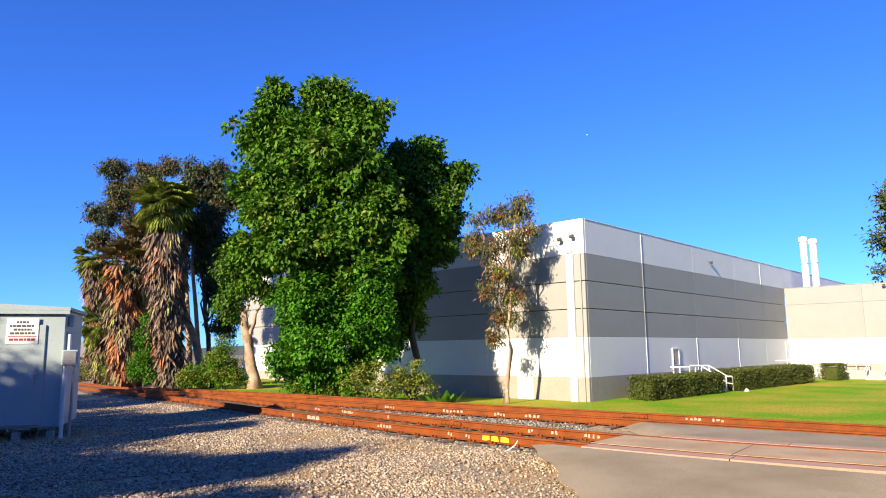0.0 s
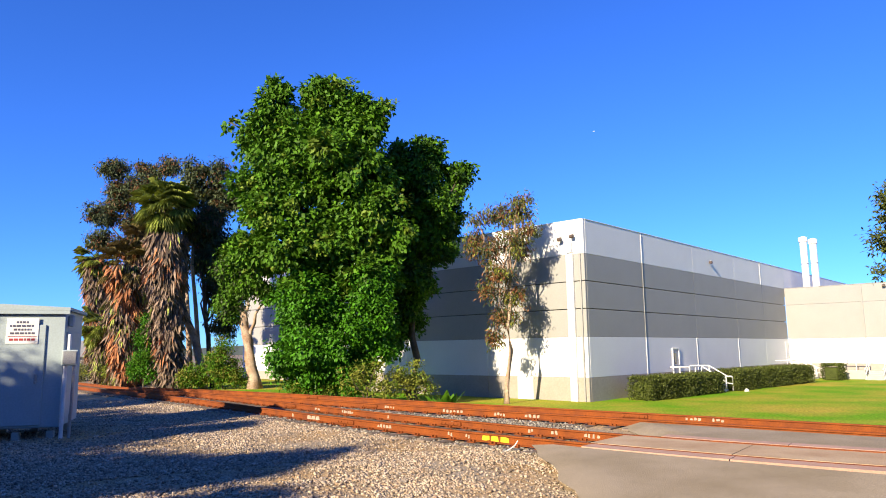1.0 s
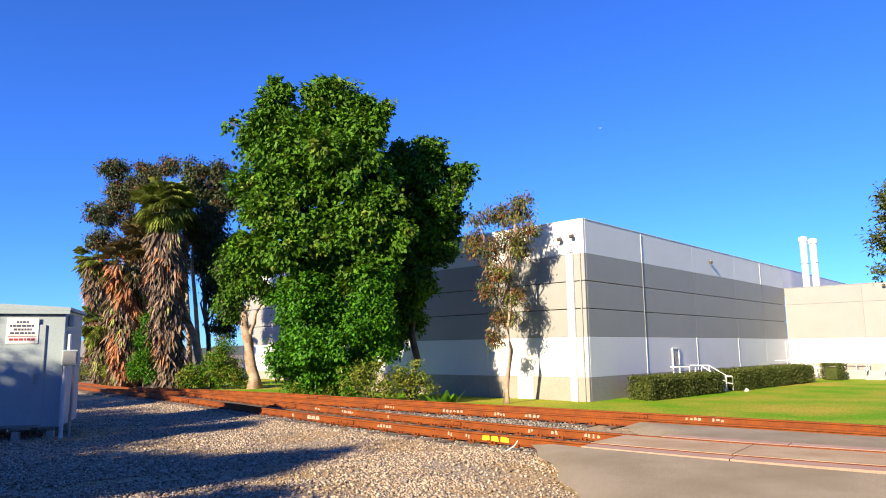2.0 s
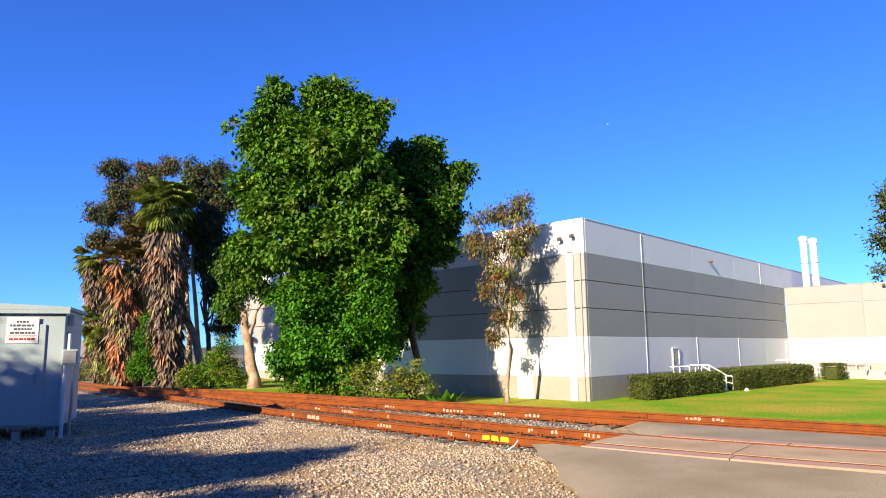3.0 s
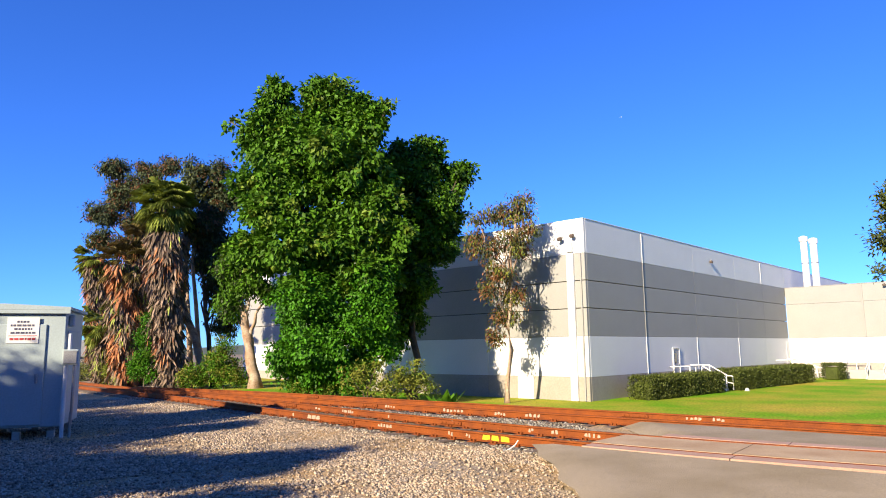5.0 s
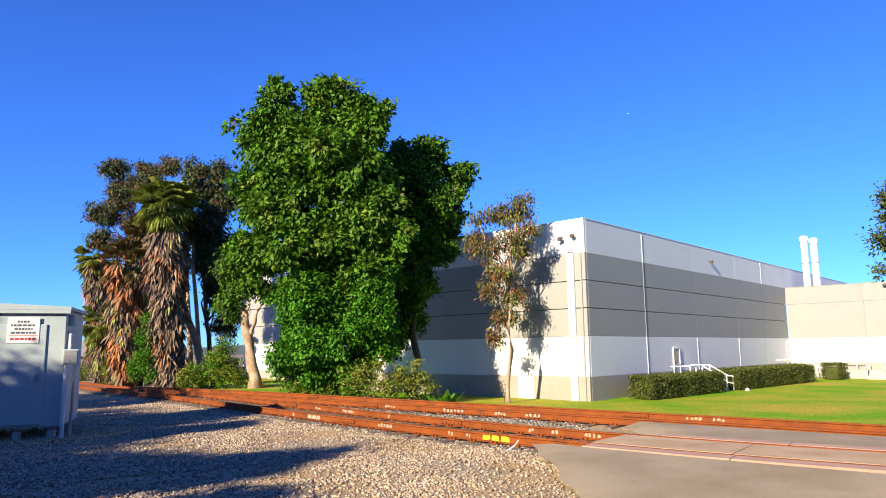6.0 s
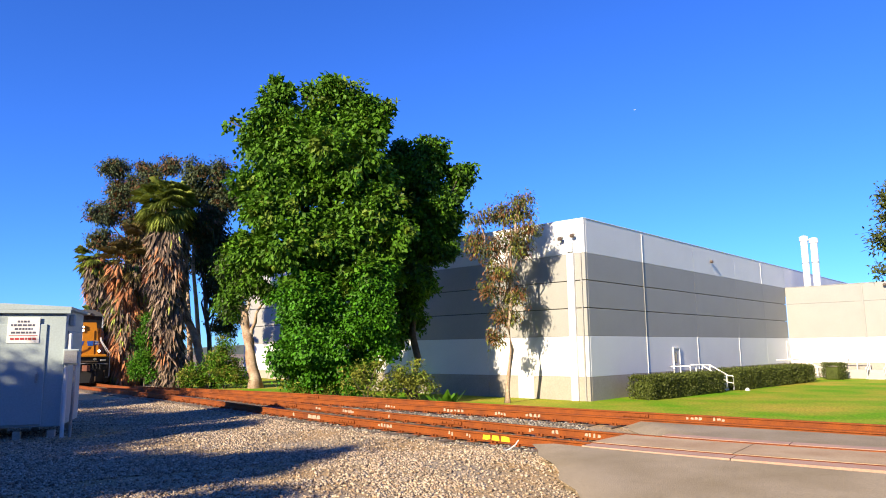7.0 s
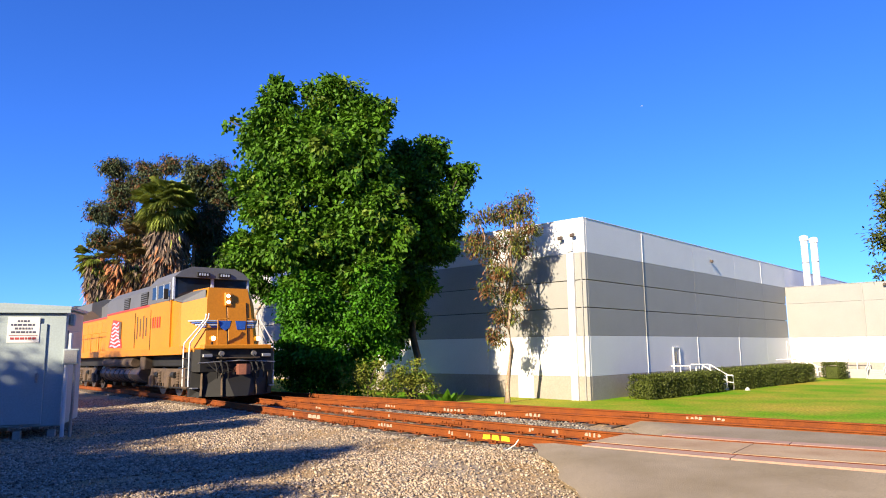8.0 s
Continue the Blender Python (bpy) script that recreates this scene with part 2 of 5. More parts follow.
def make_road():
    s = Shape()
    xs = [1.55 + 0.35 * i for i in range(40)]
    rows = 34
    vs, fs = [], []
    for i, x in enumerate(xs):
        for j in range(rows):
            t = j / (rows - 1)
            edge = (0.22 * smooth_noise(0, j * 0.9, 1.0) + 0.06 * math.sin(j * 2.3) + 0.35 * t) * max(0.0, 1 - i / 4)
            xx = x + edge
            top = near_y(xx) - 1.16 * math.sqrt(1 + 0.9)
            y = top - t * (top + 6)
            z = -0.015 - 0.20 * min(1, t * 3.0) + (0.0 if i else -0.05)
            vs.append((xx, y, z))
    for i in range(len(xs) - 1):
        for j in range(rows - 1):
            fs.append((i * rows + j, (i + 1) * rows + j, (i + 1) * rows + j + 1, i * rows + j + 1))
    s.add(vs, fs)
    part("road", s, ASPHALT, None, "worn grey-brown asphalt road at the level crossing", smooth="all", kind="structure")
    # asphalt between the two tracks
    a = course(near_y, 3.4, 15, 0.5, 1.12)
    b = [Vector((p.x, far_y(p.x) - 0.92 * 1.30, 0)) for p in a]
    s = Shape()
    vs, fs = [], []
    for i, (p, q) in enumerate(zip(a, b)):
        for j in range(7):
            r = p.lerp(q, j / 6)
            vs.append((r.x, r.y, -0.02 - 0.03 * j / 6 - (0.16 if i == 0 else 0)))
        if i:
            fs += [((i - 1) * 7 + j, i * 7 + j, i * 7 + j + 1, (i - 1) * 7 + j + 1) for j in range(6)]
    s.add(vs, fs)
    part("road_strip", s, ASPHALT, None, "asphalt strip between the two tracks", smooth="all", kind="structure")


make_road()

RAIL = [(-0.035, 0), (0.035, 0), (0.037, -0.03), (0.012, -0.045), (0.009, -0.13), (0.03, -0.148), (0.072, -0.158), (0.072, -0.17),
        (-0.072, -0.17), (-0.072, -0.158), (-0.03, -0.148), (-0.009, -0.13), (-0.012, -0.045), (-0.037, -0.03)]


def make_track(name, fy, label, x0, x1):
    t = thing(name, label, "railway track", kind="structure")
    for off in (-0.7525, 0.7525):
        part("rail", Shape().sweep(RAIL, course(fy, x0, x1, 0.6, off)), RUST, t)
    ties = course(fy, max(x0, -30), x1, 0.55, 0)
    me = Shape().box((0, 0, 0), (2.6, 0.23, 0.18), ch=0.015).mesh("tie", [TIE])
    plate = Shape().box((0, 0, 0), (0.36, 0.19, 0.02), ch=0.004)
    for sx in (-1, 1):
        for sy in (-0.05, 0.05):
            plate.box((sx * 0.105, sy, 0.025), (0.05, 0.03, 0.035))
    plate = plate.mesh("tie_plate", [RUST])
    for i, p in enumerate(ties):
        m = (fy(p.x + 0.02) - fy(p.x - 0.02)) / 0.04
        turn = math.degrees(math.atan(m)) + 90
        o = part("tie", me, TIE, t, m=pose(p.x, p.y, grade(p.x) + TIE_TOP - 0.10 + 0.006 * math.sin(i * 7.1), 0, 0, turn + 1.5 * math.sin(i * 3.3)))
        if p.x > -14:
            k = math.sqrt(1 + m * m)
            for off in (-0.7525, 0.7525):
                part("tie_plate", plate, RUST, t, m=pose(p.x - m / k * off, p.y + off / k, grade(p.x) - 0.181, 0, 0, turn))
    # joint bars bolted over the rail ends
    bar = Shape().box((0, 0, 0), (0.72, 0.05, 0.085), ch=0.01)
    for bx in (-0.28, -0.14, 0.14, 0.28):
        bar.tube([(bx, -0.045, 0), (bx, -0.02, 0)], 0.02, 6)
    bar = bar.mesh("joint_bar", [RUST])
    for off, at in ((-0.7525, (-9.2, -1.9)), (0.7525, (-5.6, 4.4 if fy is far_y else -0.4))):
        for x in at:
            m = (fy(x + 0.02) - fy(x - 0.02)) / 0.04
            k = math.sqrt(1 + m * m)
            part("joint_bar", bar, RUST, t, m=pose(x - m / k * (off - 0.03), fy(x) + (off - 0.03) / k, grade(x) - 0.09, 0, 0, math.degrees(math.atan(m))))
    return t


near_track = make_track("near_track", near_y, "rusty railway track on timber ties in ballast", -180, 15)
far_track = make_track("far_track", far_y, "rusty siding track on timber ties in ballast", -17.4, 18)

# ---- warehouse ----
CORNER = Vector((8.46, 40.38, GROUND_B))
AV, BV = Vector((-0.73346, 0.67973, 0)), Vector((0.67973, 0.73346, 0))
H_STRIP, H_WHITE, J_LOW, J_HIGH, H_BEIGE, H_TOP = -0.06, 2.33, 4.0, 5.66, 7.31, 9.39


def facade(parent, origin, along, out, joints, bands, thick=0.2):
    """Tilt-up panels: origin at ground, along the wall, out of it; joints are distances along, bands (z0, z1, material)."""
    turn = math.degrees(math.atan2(along.y, along.x))
    cache = {}
    for a, b in zip(joints, joints[1:]):
        for z0, z1, ma in bands:
            key = (round(b - a, 2), round(z1 - z0, 2), ma.name)
            if key not in cache:
                cache[key] = Shape().box((0, 0, 0), (b - a - 0.02, thick, z1 - z0), ch=0.012).mesh("wall_panel", [ma])
            p = origin + along * ((a + b) / 2) - out * (thick / 2)
            part("wall_panel", cache[key], ma, parent, m=pose(p.x, p.y, (z0 + z1) / 2, 0, 0, turn))
    # backing behind the open joints
    a, b = joints[0] + 0.3, joints[-1] - 0.3
    lo, hi = min(z for z, _, _ in bands), max(z for _, z, _ in bands)
    p = origin + along * ((a + b) / 2) - out * (thick / 2 + 0.14)
    part("wall_core", Shape().box((0, 0, 0), (b - a, 0.22, hi - lo - 0.06)), GROOVE, parent, m=pose(p.x, p.y, (lo + hi) / 2 - 0.02, 0, 0, turn))


def pipe_box(parent, name, origin, along, out, d, z0, z1, w, depth, ma, label=""):
    turn = math.degrees(math.atan2(along.y, along.x))
    p = origin + along * d + out * (depth / 2 + 0.003)
    return part(name, Shape().box((0, 0, 0), (w, depth, z1 - z0), ch=0.01), ma, parent, label, m=pose(p.x, p.y, (z0 + z1) / 2, 0, 0, turn))


def floodlight(parent, origin, along, out, d, z, reach):
    turn = math.degrees(math.atan2(along.y, along.x))
    p = origin + along * d
    fl = thing_part("floodlight", parent, pose(p.x, p.y, z, 0, 0, turn))
    sgn = 1 if (Vector((-along.y, along.x, 0)).dot(out) > 0) else -1
    part("bracket", Shape().tube([(0, 0, 0), (0, sgn * reach * 0.6, 0.02), (0, sgn * reach, -0.06)], 0.03), METAL, fl)
    part("lamp_head", Shape().box((0, sgn * reach, -0.14), (0.27, 0.22, 0.22), ch=0.05), DARK, fl, "brown lamp head")
    return fl


def thing_part(name, parent, m):
    ob = new(name)
    ob.empty_display_size = 0.1
    ob.parent = parent
    ob.matrix_basis = m
    return ob


METAL = mat("galvanised_steel", (0.38, 0.38, 0.38), 0.5, metal=0.7, vary=0.15)
DARK = mat("dark_brown_enamel", (0.0912, 0.0608, 0.0456), 0.5, vary=0.15)
DOORP = mat("grey_door_paint", (0.38, 0.388, 0.403), 0.5, vary=0.05)
GLASS = mat("dark_glazing", (0.0228, 0.0266, 0.0304), 0.06, vary=0.1, bump=0)
CONC = mat("pale_concrete", (0.418, 0.388, 0.342), 0.85, vary=0.12, scale=1.5)


def make_warehouse():
    w = thing("warehouse", "long tilt-up concrete warehouse painted white and beige", "warehouse")
    full = [(GROUND_B - 0.1, H_STRIP - 0.004, STRIP), (H_STRIP + 0.004, H_WHITE - 0.006, WHITE), (H_WHITE + 0.006, J_LOW - 0.025, BEIGE), (J_LOW + 0.025, J_HIGH - 0.025, BEIGE),
            (J_HIGH + 0.025, H_BEIGE - 0.006, BEIGE), (H_BEIGE + 0.006, H_TOP, WHITE)]
    facade(w, CORNER, AV, -BV, [0, 7.6, 15.2, 22.8, 30.4, 38], full)
    facade(w, CORNER + BV * 0.2, BV, -AV, [-0.008, 7.35, 15.6, 24.2, 31.0, 37.6], full)
    facade(w, CORNER + BV * 37.8, BV, -AV, [0, 8, 16, 24, 32], [full[-1]])
    wing = CORNER + BV * 37.84
    facade(w, wing, -AV, -BV, [0, 6.7, 14.2, 21.7, 29.2, 36.7], full[:2] + [(H_WHITE + 0.006, J_HIGH - 0.006, BEIGE), (J_HIGH + 0.006, H_BEIGE - 0.006, BEIGE)])
    # roofs and closing walls
    c = CORNER + AV * 19 + BV * 35
    turn = math.degrees(math.atan2(BV.y, BV.x))
    part("roof", Shape().box((0, 0, 0), (69, 37.4, 0.3)), ROOFING, w, m=pose(c.x, c.y, 8.7, 0, 0, turn))
    c = wing - AV * 18.4 + BV * 16
    part("wing_roof", Shape().box((0, 0, 0), (31, 36, 0.3)), ROOFING, w, m=pose(c.x, c.y, 6.8, 0, 0, turn))
    facade(w, CORNER + AV * 38 + BV * 0.2, BV, AV, [0, 17, 34, 51, 69], full)
    # coping along the parapet
    for o, al, le, z in ((CORNER, AV, 38, H_TOP), (CORNER + BV * 0.2, BV, 69, H_TOP), (wing, -AV, 36, H_BEIGE - 0.006)):
        out = -BV if al is not BV else -AV
        p = o + al * (le / 2) - out * 0.1
        part("coping", Shape().box((0, 0, 0), (le, 0.26, 0.05), ch=0.01), TRIM if z > 8 else BEIGE, w, m=pose(p.x, p.y, z + 0.027, 0, 0, math.degrees(math.atan2(al.y, al.x))))
    # downspouts and pilaster strips
    pipe_box(w, "downspout", CORNER, AV, -BV, 0.98, GROUND_B, H_BEIGE + 0.05, 0.48, 0.14, TRIM)
    pipe_box(w, "leader_head", CORNER, AV, -BV, 0.98, H_BEIGE + 0.1, 8.0, 0.4, 0.2, TRIM)
    pipe_box(w, "corner_pipe", CORNER, AV, -BV, 0.28, GROUND_B, H_BEIGE, 0.09, 0.09, BEIGE)
    pipe_box(w, "white_patch", CORNER, AV, -BV, 4.6, GROUND_B, H_STRIP, 1.2, 0.02, WHITE)
    for d, z0, z1, ma in ((7.4, GROUND_B, H_WHITE, WHITE), (7.4, H_WHITE, H_BEIGE, BEIGE), (7.4, H_BEIGE, H_TOP - 0.1, WHITE), (15.65, -0.06, H_WHITE, WHITE), (24.25, -0.06, H_WHITE, WHITE), (31.0, H_BEIGE, H_TOP - 0.1, WHITE), (36.9, -0.8, 2.0, WHITE)):
        pipe_box(w, "downspout", CORNER, BV, -AV, d, z0, z1, 0.07, 0.035, ma)
    pipe_box(w, "downspout", wing, -AV, -BV, 6.7, H_WHITE, H_BEIGE, 0.12, 0.08, BEIGE)
    floodlight(w, CORNER, AV, -BV, 1.5, 8.4, 0.35)
    floodlight(w, CORNER, AV, -BV, 0.66, 8.5, 0.3)
    floodlight(w, CORNER, BV, -AV, 19.1, 8.5, 0.15)
    floodlight(w, wing, -AV, -BV, 8.6, 7.15, 0.3)
    # the side door with its frame and pane
    d0, sill = 11.75, -0.62
    door = pipe_box(w, "door", CORNER, BV, -AV, d0, sill, sill + 2.05, 0.92, 0.04, DOORP, "grey steel door with a narrow pane")
    for dx, hw, z0, z1 in ((-0.5, 0.08, sill, sill + 2.12), (0.5, 0.08, sill, sill + 2.12)):
        pipe_box(w, "door_frame", CORNER, BV, -AV, d0 + dx, z0, z1, hw, 0.09, TRIM)
    pipe_box(w, "door_pane", CORNER + (-AV) * 0.042, BV, -AV, d0 - 0.12, sill + 1.1, sill + 1.85, 0.3, 0.012, GLASS)
    pipe_box(w, "door_lintel", CORNER, BV, -AV, d0, sill + 2.13, sill + 2.21, 1.1, 0.09, TRIM)
    pipe_box(w, "door_handle", CORNER + (-AV) * 0.042, BV, -AV, d0 + 0.36, sill + 0.98, sill + 1.06, 0.14, 0.05, METAL)
    # roof vents
    for d, r, h in ((1.35, 0.34, 12.7), (2.25, 0.34, 12.4)):
        p = wing - AV * d + BV * 3.0
        v = part("roof_vent", Shape().tube([(0, 0, 6.9), (0, 0, h - 0.5)], r, 16), TRIM, w, "white sheet-metal roof stack", smooth=True, m=pose(p.x, p.y, 0))
        part("cowl", Shape().tube([(0, 0, h - 0.5), (0, 0, h - 0.45), (0, 0, h), (0, 0, h + 0.12)], [r, r + 0.09, r + 0.09, r * 0.5], 16), TRIM, v, smooth=True)
        part("band", Shape().tube([(0, 0, 9.9), (0, 0, 10.0)], r + 0.02, 16), METAL, v)


make_warehouse()


def make_stair(b0, out0, mirror=1):
    """A landing with steps and white tube handrails beside the long wall."""
    turn = math.degrees(math.atan2(BV.y, BV.x))
    o = CORNER + BV * b0 - AV * out0
    s = thing("entrance_stair", "concrete landing and steps with white tube handrails", "stairs", pose(o.x, o.y, GROUND_B, 0, 0, turn), group="entrance stairs")
    part("landing", Shape().box((1.7, -0.75, 0.4), (3.4, 1.5, 0.8), ch=0.02), CONC, s)
    for i in range(4):
        h = 0.8 - 0.16 * (i + 1)
        part("step", Shape().box((2.7, -1.5 - 0.15 - 0.3 * i, h / 2), (1.4, 0.3, h), ch=0.01), CONC, s)
    runs = ([(0.05, -0.06, 1.72), (0.05, -1.42, 1.76), (2.0, -1.45, 1.76), (2.0, -2.7, 1.02), (2.0, -3.0, 1.02), (2.0, -3.05, 0.95), (2.0, -3.05, 0.05)],
            [(3.38, -0.06, 1.76), (3.38, -1.45, 1.76), (3.38, -2.7, 1.02), (3.38, -3.0, 1.02), (3.38, -3.05, 0.95), (3.38, -3.05, 0.05)])
    for path in runs:
        part("handrail", Shape().tube(path, 0.045, 8), TRIM, s, smooth=True)
        x = path[-1][0]
        part("midrail", Shape().tube([(x, -1.45, 1.3), (x, -2.7, 0.56), (x, -3.05, 0.5)], 0.035, 8), TRIM, s, smooth=True)
        for y, z0, z1 in ((-1.45, 0.8, 1.76), (-2.6, 0.05, 1.06)):
            part("post", Shape().tube([(x, y, z0), (x, y, z1)], 0.04, 8), TRIM, s, smooth=True)
    for x in (0.05, 1.0):
        part("post", Shape().tube([(x, -1.43, 0.8), (x, -1.43, 1.76)], 0.04, 8), TRIM, s, smooth=True)
    return s


stair = make_stair(10.6, 0.02)
o = CORNER + BV * 33.2 - AV * 0.02
copy_thing(stair, pose(o.x, o.y, GROUND_B, 0, 0, math.degrees(math.atan2(BV.y, BV.x))))
o = CORNER + BV * 37.82 - AV * 5.0
copy_thing(stair, pose(o.x, o.y, GROUND_B, 0, 0, math.degrees(math.atan2(-AV.y, -AV.x))))


# ---- plants ----
def leaf_arrays(rng, centres, outward, length, width, droop, spread):
    """Folded leaves at centres: arrays of vertices and triangles, four vertices a leaf."""
    n = len(centres)
    d = outward * 0.7 + rng.normal(0, spread, (n, 3))
    d[:, 2] -= droop
    d /= np.linalg.norm(d, axis=1, keepdims=True) + 1e-9
    s = np.cross(d, outward * 0.8 + np.array([0, 0, 0.7]) + rng.normal(0, 0.5, (n, 3)))
    s /= np.linalg.norm(s, axis=1, keepdims=True) + 1e-9
    up = np.cross(s, d)
    le = (length * rng.uniform(0.6, 1.3, n))[:, None]
    wi = (width * rng.uniform(0.6, 1.3, n))[:, None]
    base, tip = centres, centres + d * le
    mid = centres + d * le * 0.45
    v = np.stack([base, mid + s * wi / 2 + up * wi * 0.18, tip, mid - s * wi / 2 + up * wi * 0.18], 1).reshape(-1, 3)
    i = np.arange(n)[:, None] * 4
    f = np.concatenate([i + [0, 1, 2], i + [0, 2, 3]], 0)
    return v, f


def crown_mesh(name, blobs, count, length, width, mats, seed, droop=0.4, spread=0.6, clump=0.35, per=26, shell=0.6, weights=None):
    """Leaves in many small clumps set over and inside uneven blobs (x, y, z, radius)."""
    rng = np.random.default_rng(seed)
    b = np.array(blobs, float)
    # each blob breaks up into smaller lumps near its surface
    m = 13
    q = rng.normal(0, 1, (len(b) * m, 3))
    q /= np.linalg.norm(q, axis=1, keepdims=True)
    big = np.repeat(b, m, 0)
    lump = np.concatenate([big[:, :3] + q * big[:, 3:] * rng.uniform(0.6, 1.0, (len(big), 1)), big[:, 3:] * rng.uniform(0.18, 0.42, (len(big), 1))], 1)
    b = np.concatenate([np.concatenate([b[:, :3], b[:, 3:] * 0.6], 1), lump], 0)
    area = b[:, 3] ** 2
    k = max(1, count // per)
    pick = rng.choice(len(b), k, p=area / area.sum())
    dirs = rng.normal(0, 1, (k, 3))
    dirs /= np.linalg.norm(dirs, axis=1, keepdims=True)
    rad = b[pick, 3] * (shell + (1.11 - shell) * rng.random(k) ** 0.6)
    cc = b[pick, :3] + dirs * rad[:, None] * np.array([1, 1, 1.0])
    size = clump * rng.uniform(0.5, 1.4, k)
    cen = np.repeat(cc, per, 0) + np.clip(rng.normal(0, 0.9, (k * per, 3)), -1.3, 1.3) * np.repeat(size, per)[:, None] * np.array([1, 1, 0.8])
    out = np.repeat(dirs, per, 0)
    v, f = leaf_arrays(rng, cen, out, length, width, droop, spread)
    idx = None
    if len(mats) > 1:
        w = np.array(weights or [1] * len(mats), float)
        per_clump = rng.choice(len(mats), k, p=w / w.sum())
        per_leaf = np.repeat(per_clump, per)
        idx = np.concatenate([per_leaf, per_leaf])
    return raw_mesh(name, v, f, mats, idx)


def limb(rng, a, b, r0, r1, n=6, wig=0.12):
    a, b = np.array(a, float), np.array(b, float)
    le = np.linalg.norm(b - a)
    pts = []
    for i in range(n + 1):
        t = i / n
        j = rng.normal(0, wig * le / n, 3) * (0 < i < n)
        p = a + (b - a) * t + j
        p[2] += math.sin(t * math.pi) * 0.06 * le
        pts.append(tuple(p))
    return pts, [r0 + (r1 - r0) * i / n for i in range(n + 1)]


LEAF = mat("broad_green_leaves", (0.0735, 0.175, 0.0084), 0.6, vary=0.2, scale=0.7, fine=5, bump=0, rnd=0.45, trans=0.16, spec=0.2)
# the broad leaves again, with the taller tree's shade put into the colour
LEAF_SHADE = mat("shaded_green_leaves", (0.035, 0.0875, 0.0112), 0.6, vary=0.2, scale=0.7, fine=5, bump=0, rnd=0.45, trans=0.1, spec=0.2)
LEAF_Y = mat("young_yellow_green_leaves", (0.14, 0.21, 0.021), 0.5, vary=0.2, scale=0.7, fine=5, bump=0, rnd=0.4, trans=0.16, spec=0.2)
IVY = mat("glossy_ivy_leaves", (0.0525, 0.175, 0.0056), 0.55, vary=0.2, scale=0.8, fine=5, bump=0, rnd=0.4, trans=0.14, spec=0.2)
GUM = mat("grey_green_gum_leaves", (0.076, 0.0988, 0.0418), 0.55, vary=0.25, scale=0.6, fine=5, bump=0, rnd=0.4, trans=0.14, spec=0.2)
GUM_R = mat("reddish_brown_gum_leaves", (0.198, 0.0912, 0.038), 0.6, vary=0.25, scale=0.6, fine=5, bump=0, rnd=0.4, trans=0.14, spec=0.2)
OLIVE = mat("olive_shrub_leaves", (0.198, 0.213, 0.0304), 0.6, vary=0.25, scale=0.6, fine=5, bump=0, rnd=0.4, trans=0.14, spec=0.2)
HEDGE = mat("dark_hedge_leaves", (0.076, 0.095, 0.0182), 0.5, vary=0.25, scale=0.9, fine=6, bump=0, rnd=0.5, trans=0.1, spec=0.2)
FROND = mat("palm_frond_green", (0.27, 0.32, 0.06), 0.5, vary=0.25, scale=0.9, fine=8, bump=0, rnd=0.35, trans=0.14, spec=0.2)
FROND_D = mat("browned_palm_frond", (0.182, 0.144, 0.0456), 0.6, vary=0.3, scale=0.9, fine=8, bump=0, rnd=0.5, trans=0.1, spec=0.2)
DRYF = mat("dry_palm_thatch", (0.205, 0.144, 0.0988), 0.9, vary=0.3, scale=0.8, fine=9, bump=0, rnd=0.7)
DRYR = mat("reddish_palm_thatch", (0.365, 0.144, 0.057), 0.9, vary=0.3, scale=0.8, fine=9, bump=0, rnd=0.45)
BARK = mat("brown_bark", (0.0988, 0.0722, 0.0532), 0.95, vary=0.35, scale=2.5, fine=18, bump=0.8, dist=0.03)
PALE = mat("pale_peeling_bark", (0.395, 0.304, 0.22), 0.85, vary=0.25, scale=2.2, fine=12, bump=0.4, tint=(0.274, 0.167, 0.0988))


def make_tree(name, label, base, trunk_top, r, blobs, mats, weights, count, length, width, seed, bark=None, droop=0.4, clump=0.35, spread=0.6, shell=0.6, limbs=True, category="tree", per=26, boughs=()):
    """A tree whose parts are given in the world; its origin is at its base."""
    rng = np.random.default_rng(seed + 100)
    t = thing(name, label, category, pose(*base))
    o = np.array(base)
    tt = np.array(trunk_top, float) - o
    s = Shape()
    pts, rad = limb(rng, (0, 0, -0.3), tt, r, r * 0.55, 8, 0.10)
    rad[0] *= 1.45
    s.tube(pts, rad, 10)
    part("trunk", s, bark or BARK, t, smooth="all")
    if limbs:
        for i, (x, y, z, br) in enumerate(blobs):
            f = rng.uniform(0.45, 0.98)
            a = np.array(pts[int(f * 8)])
            b = np.array((x, y, z)) - o
            p2, r2 = limb(rng, a, b, r * 0.38, 0.03, 6, 0.16)
            part("limb", Shape().tube(p2, r2, 7), bark or BARK, t, smooth="all")
    lb = [(x - o[0], y - o[1], z - o[2], br) for x, y, z, br in blobs]
    total = sum(b[3] ** 2 for b in lb)
    used = set()
    for k, ((px, py, pz), which) in enumerate(boughs):
        pv = (px - o[0], py - o[1], pz - o[2])
        sub = [(lb[i][0] - pv[0], lb[i][1] - pv[1], lb[i][2] - pv[2], lb[i][3]) for i in which]
        used |= set(which)
        share = int(count * sum(b[3] ** 2 for b in sub) / total)
        part("bough", crown_mesh("bough", sub, share, length, width, mats, seed + 31 + k, droop, spread, clump, per, shell, weights), mats, t, m=pose(*pv))
    count = int(count * sum(b[3] ** 2 for i, b in enumerate(lb) if i not in used) / total)
    lb = [b for i, b in enumerate(lb) if i not in used]
    part("crown", crown_mesh("crown", lb, count, length, width, mats, seed, droop, spread, clump, per, shell, weights), mats, t)
    return t


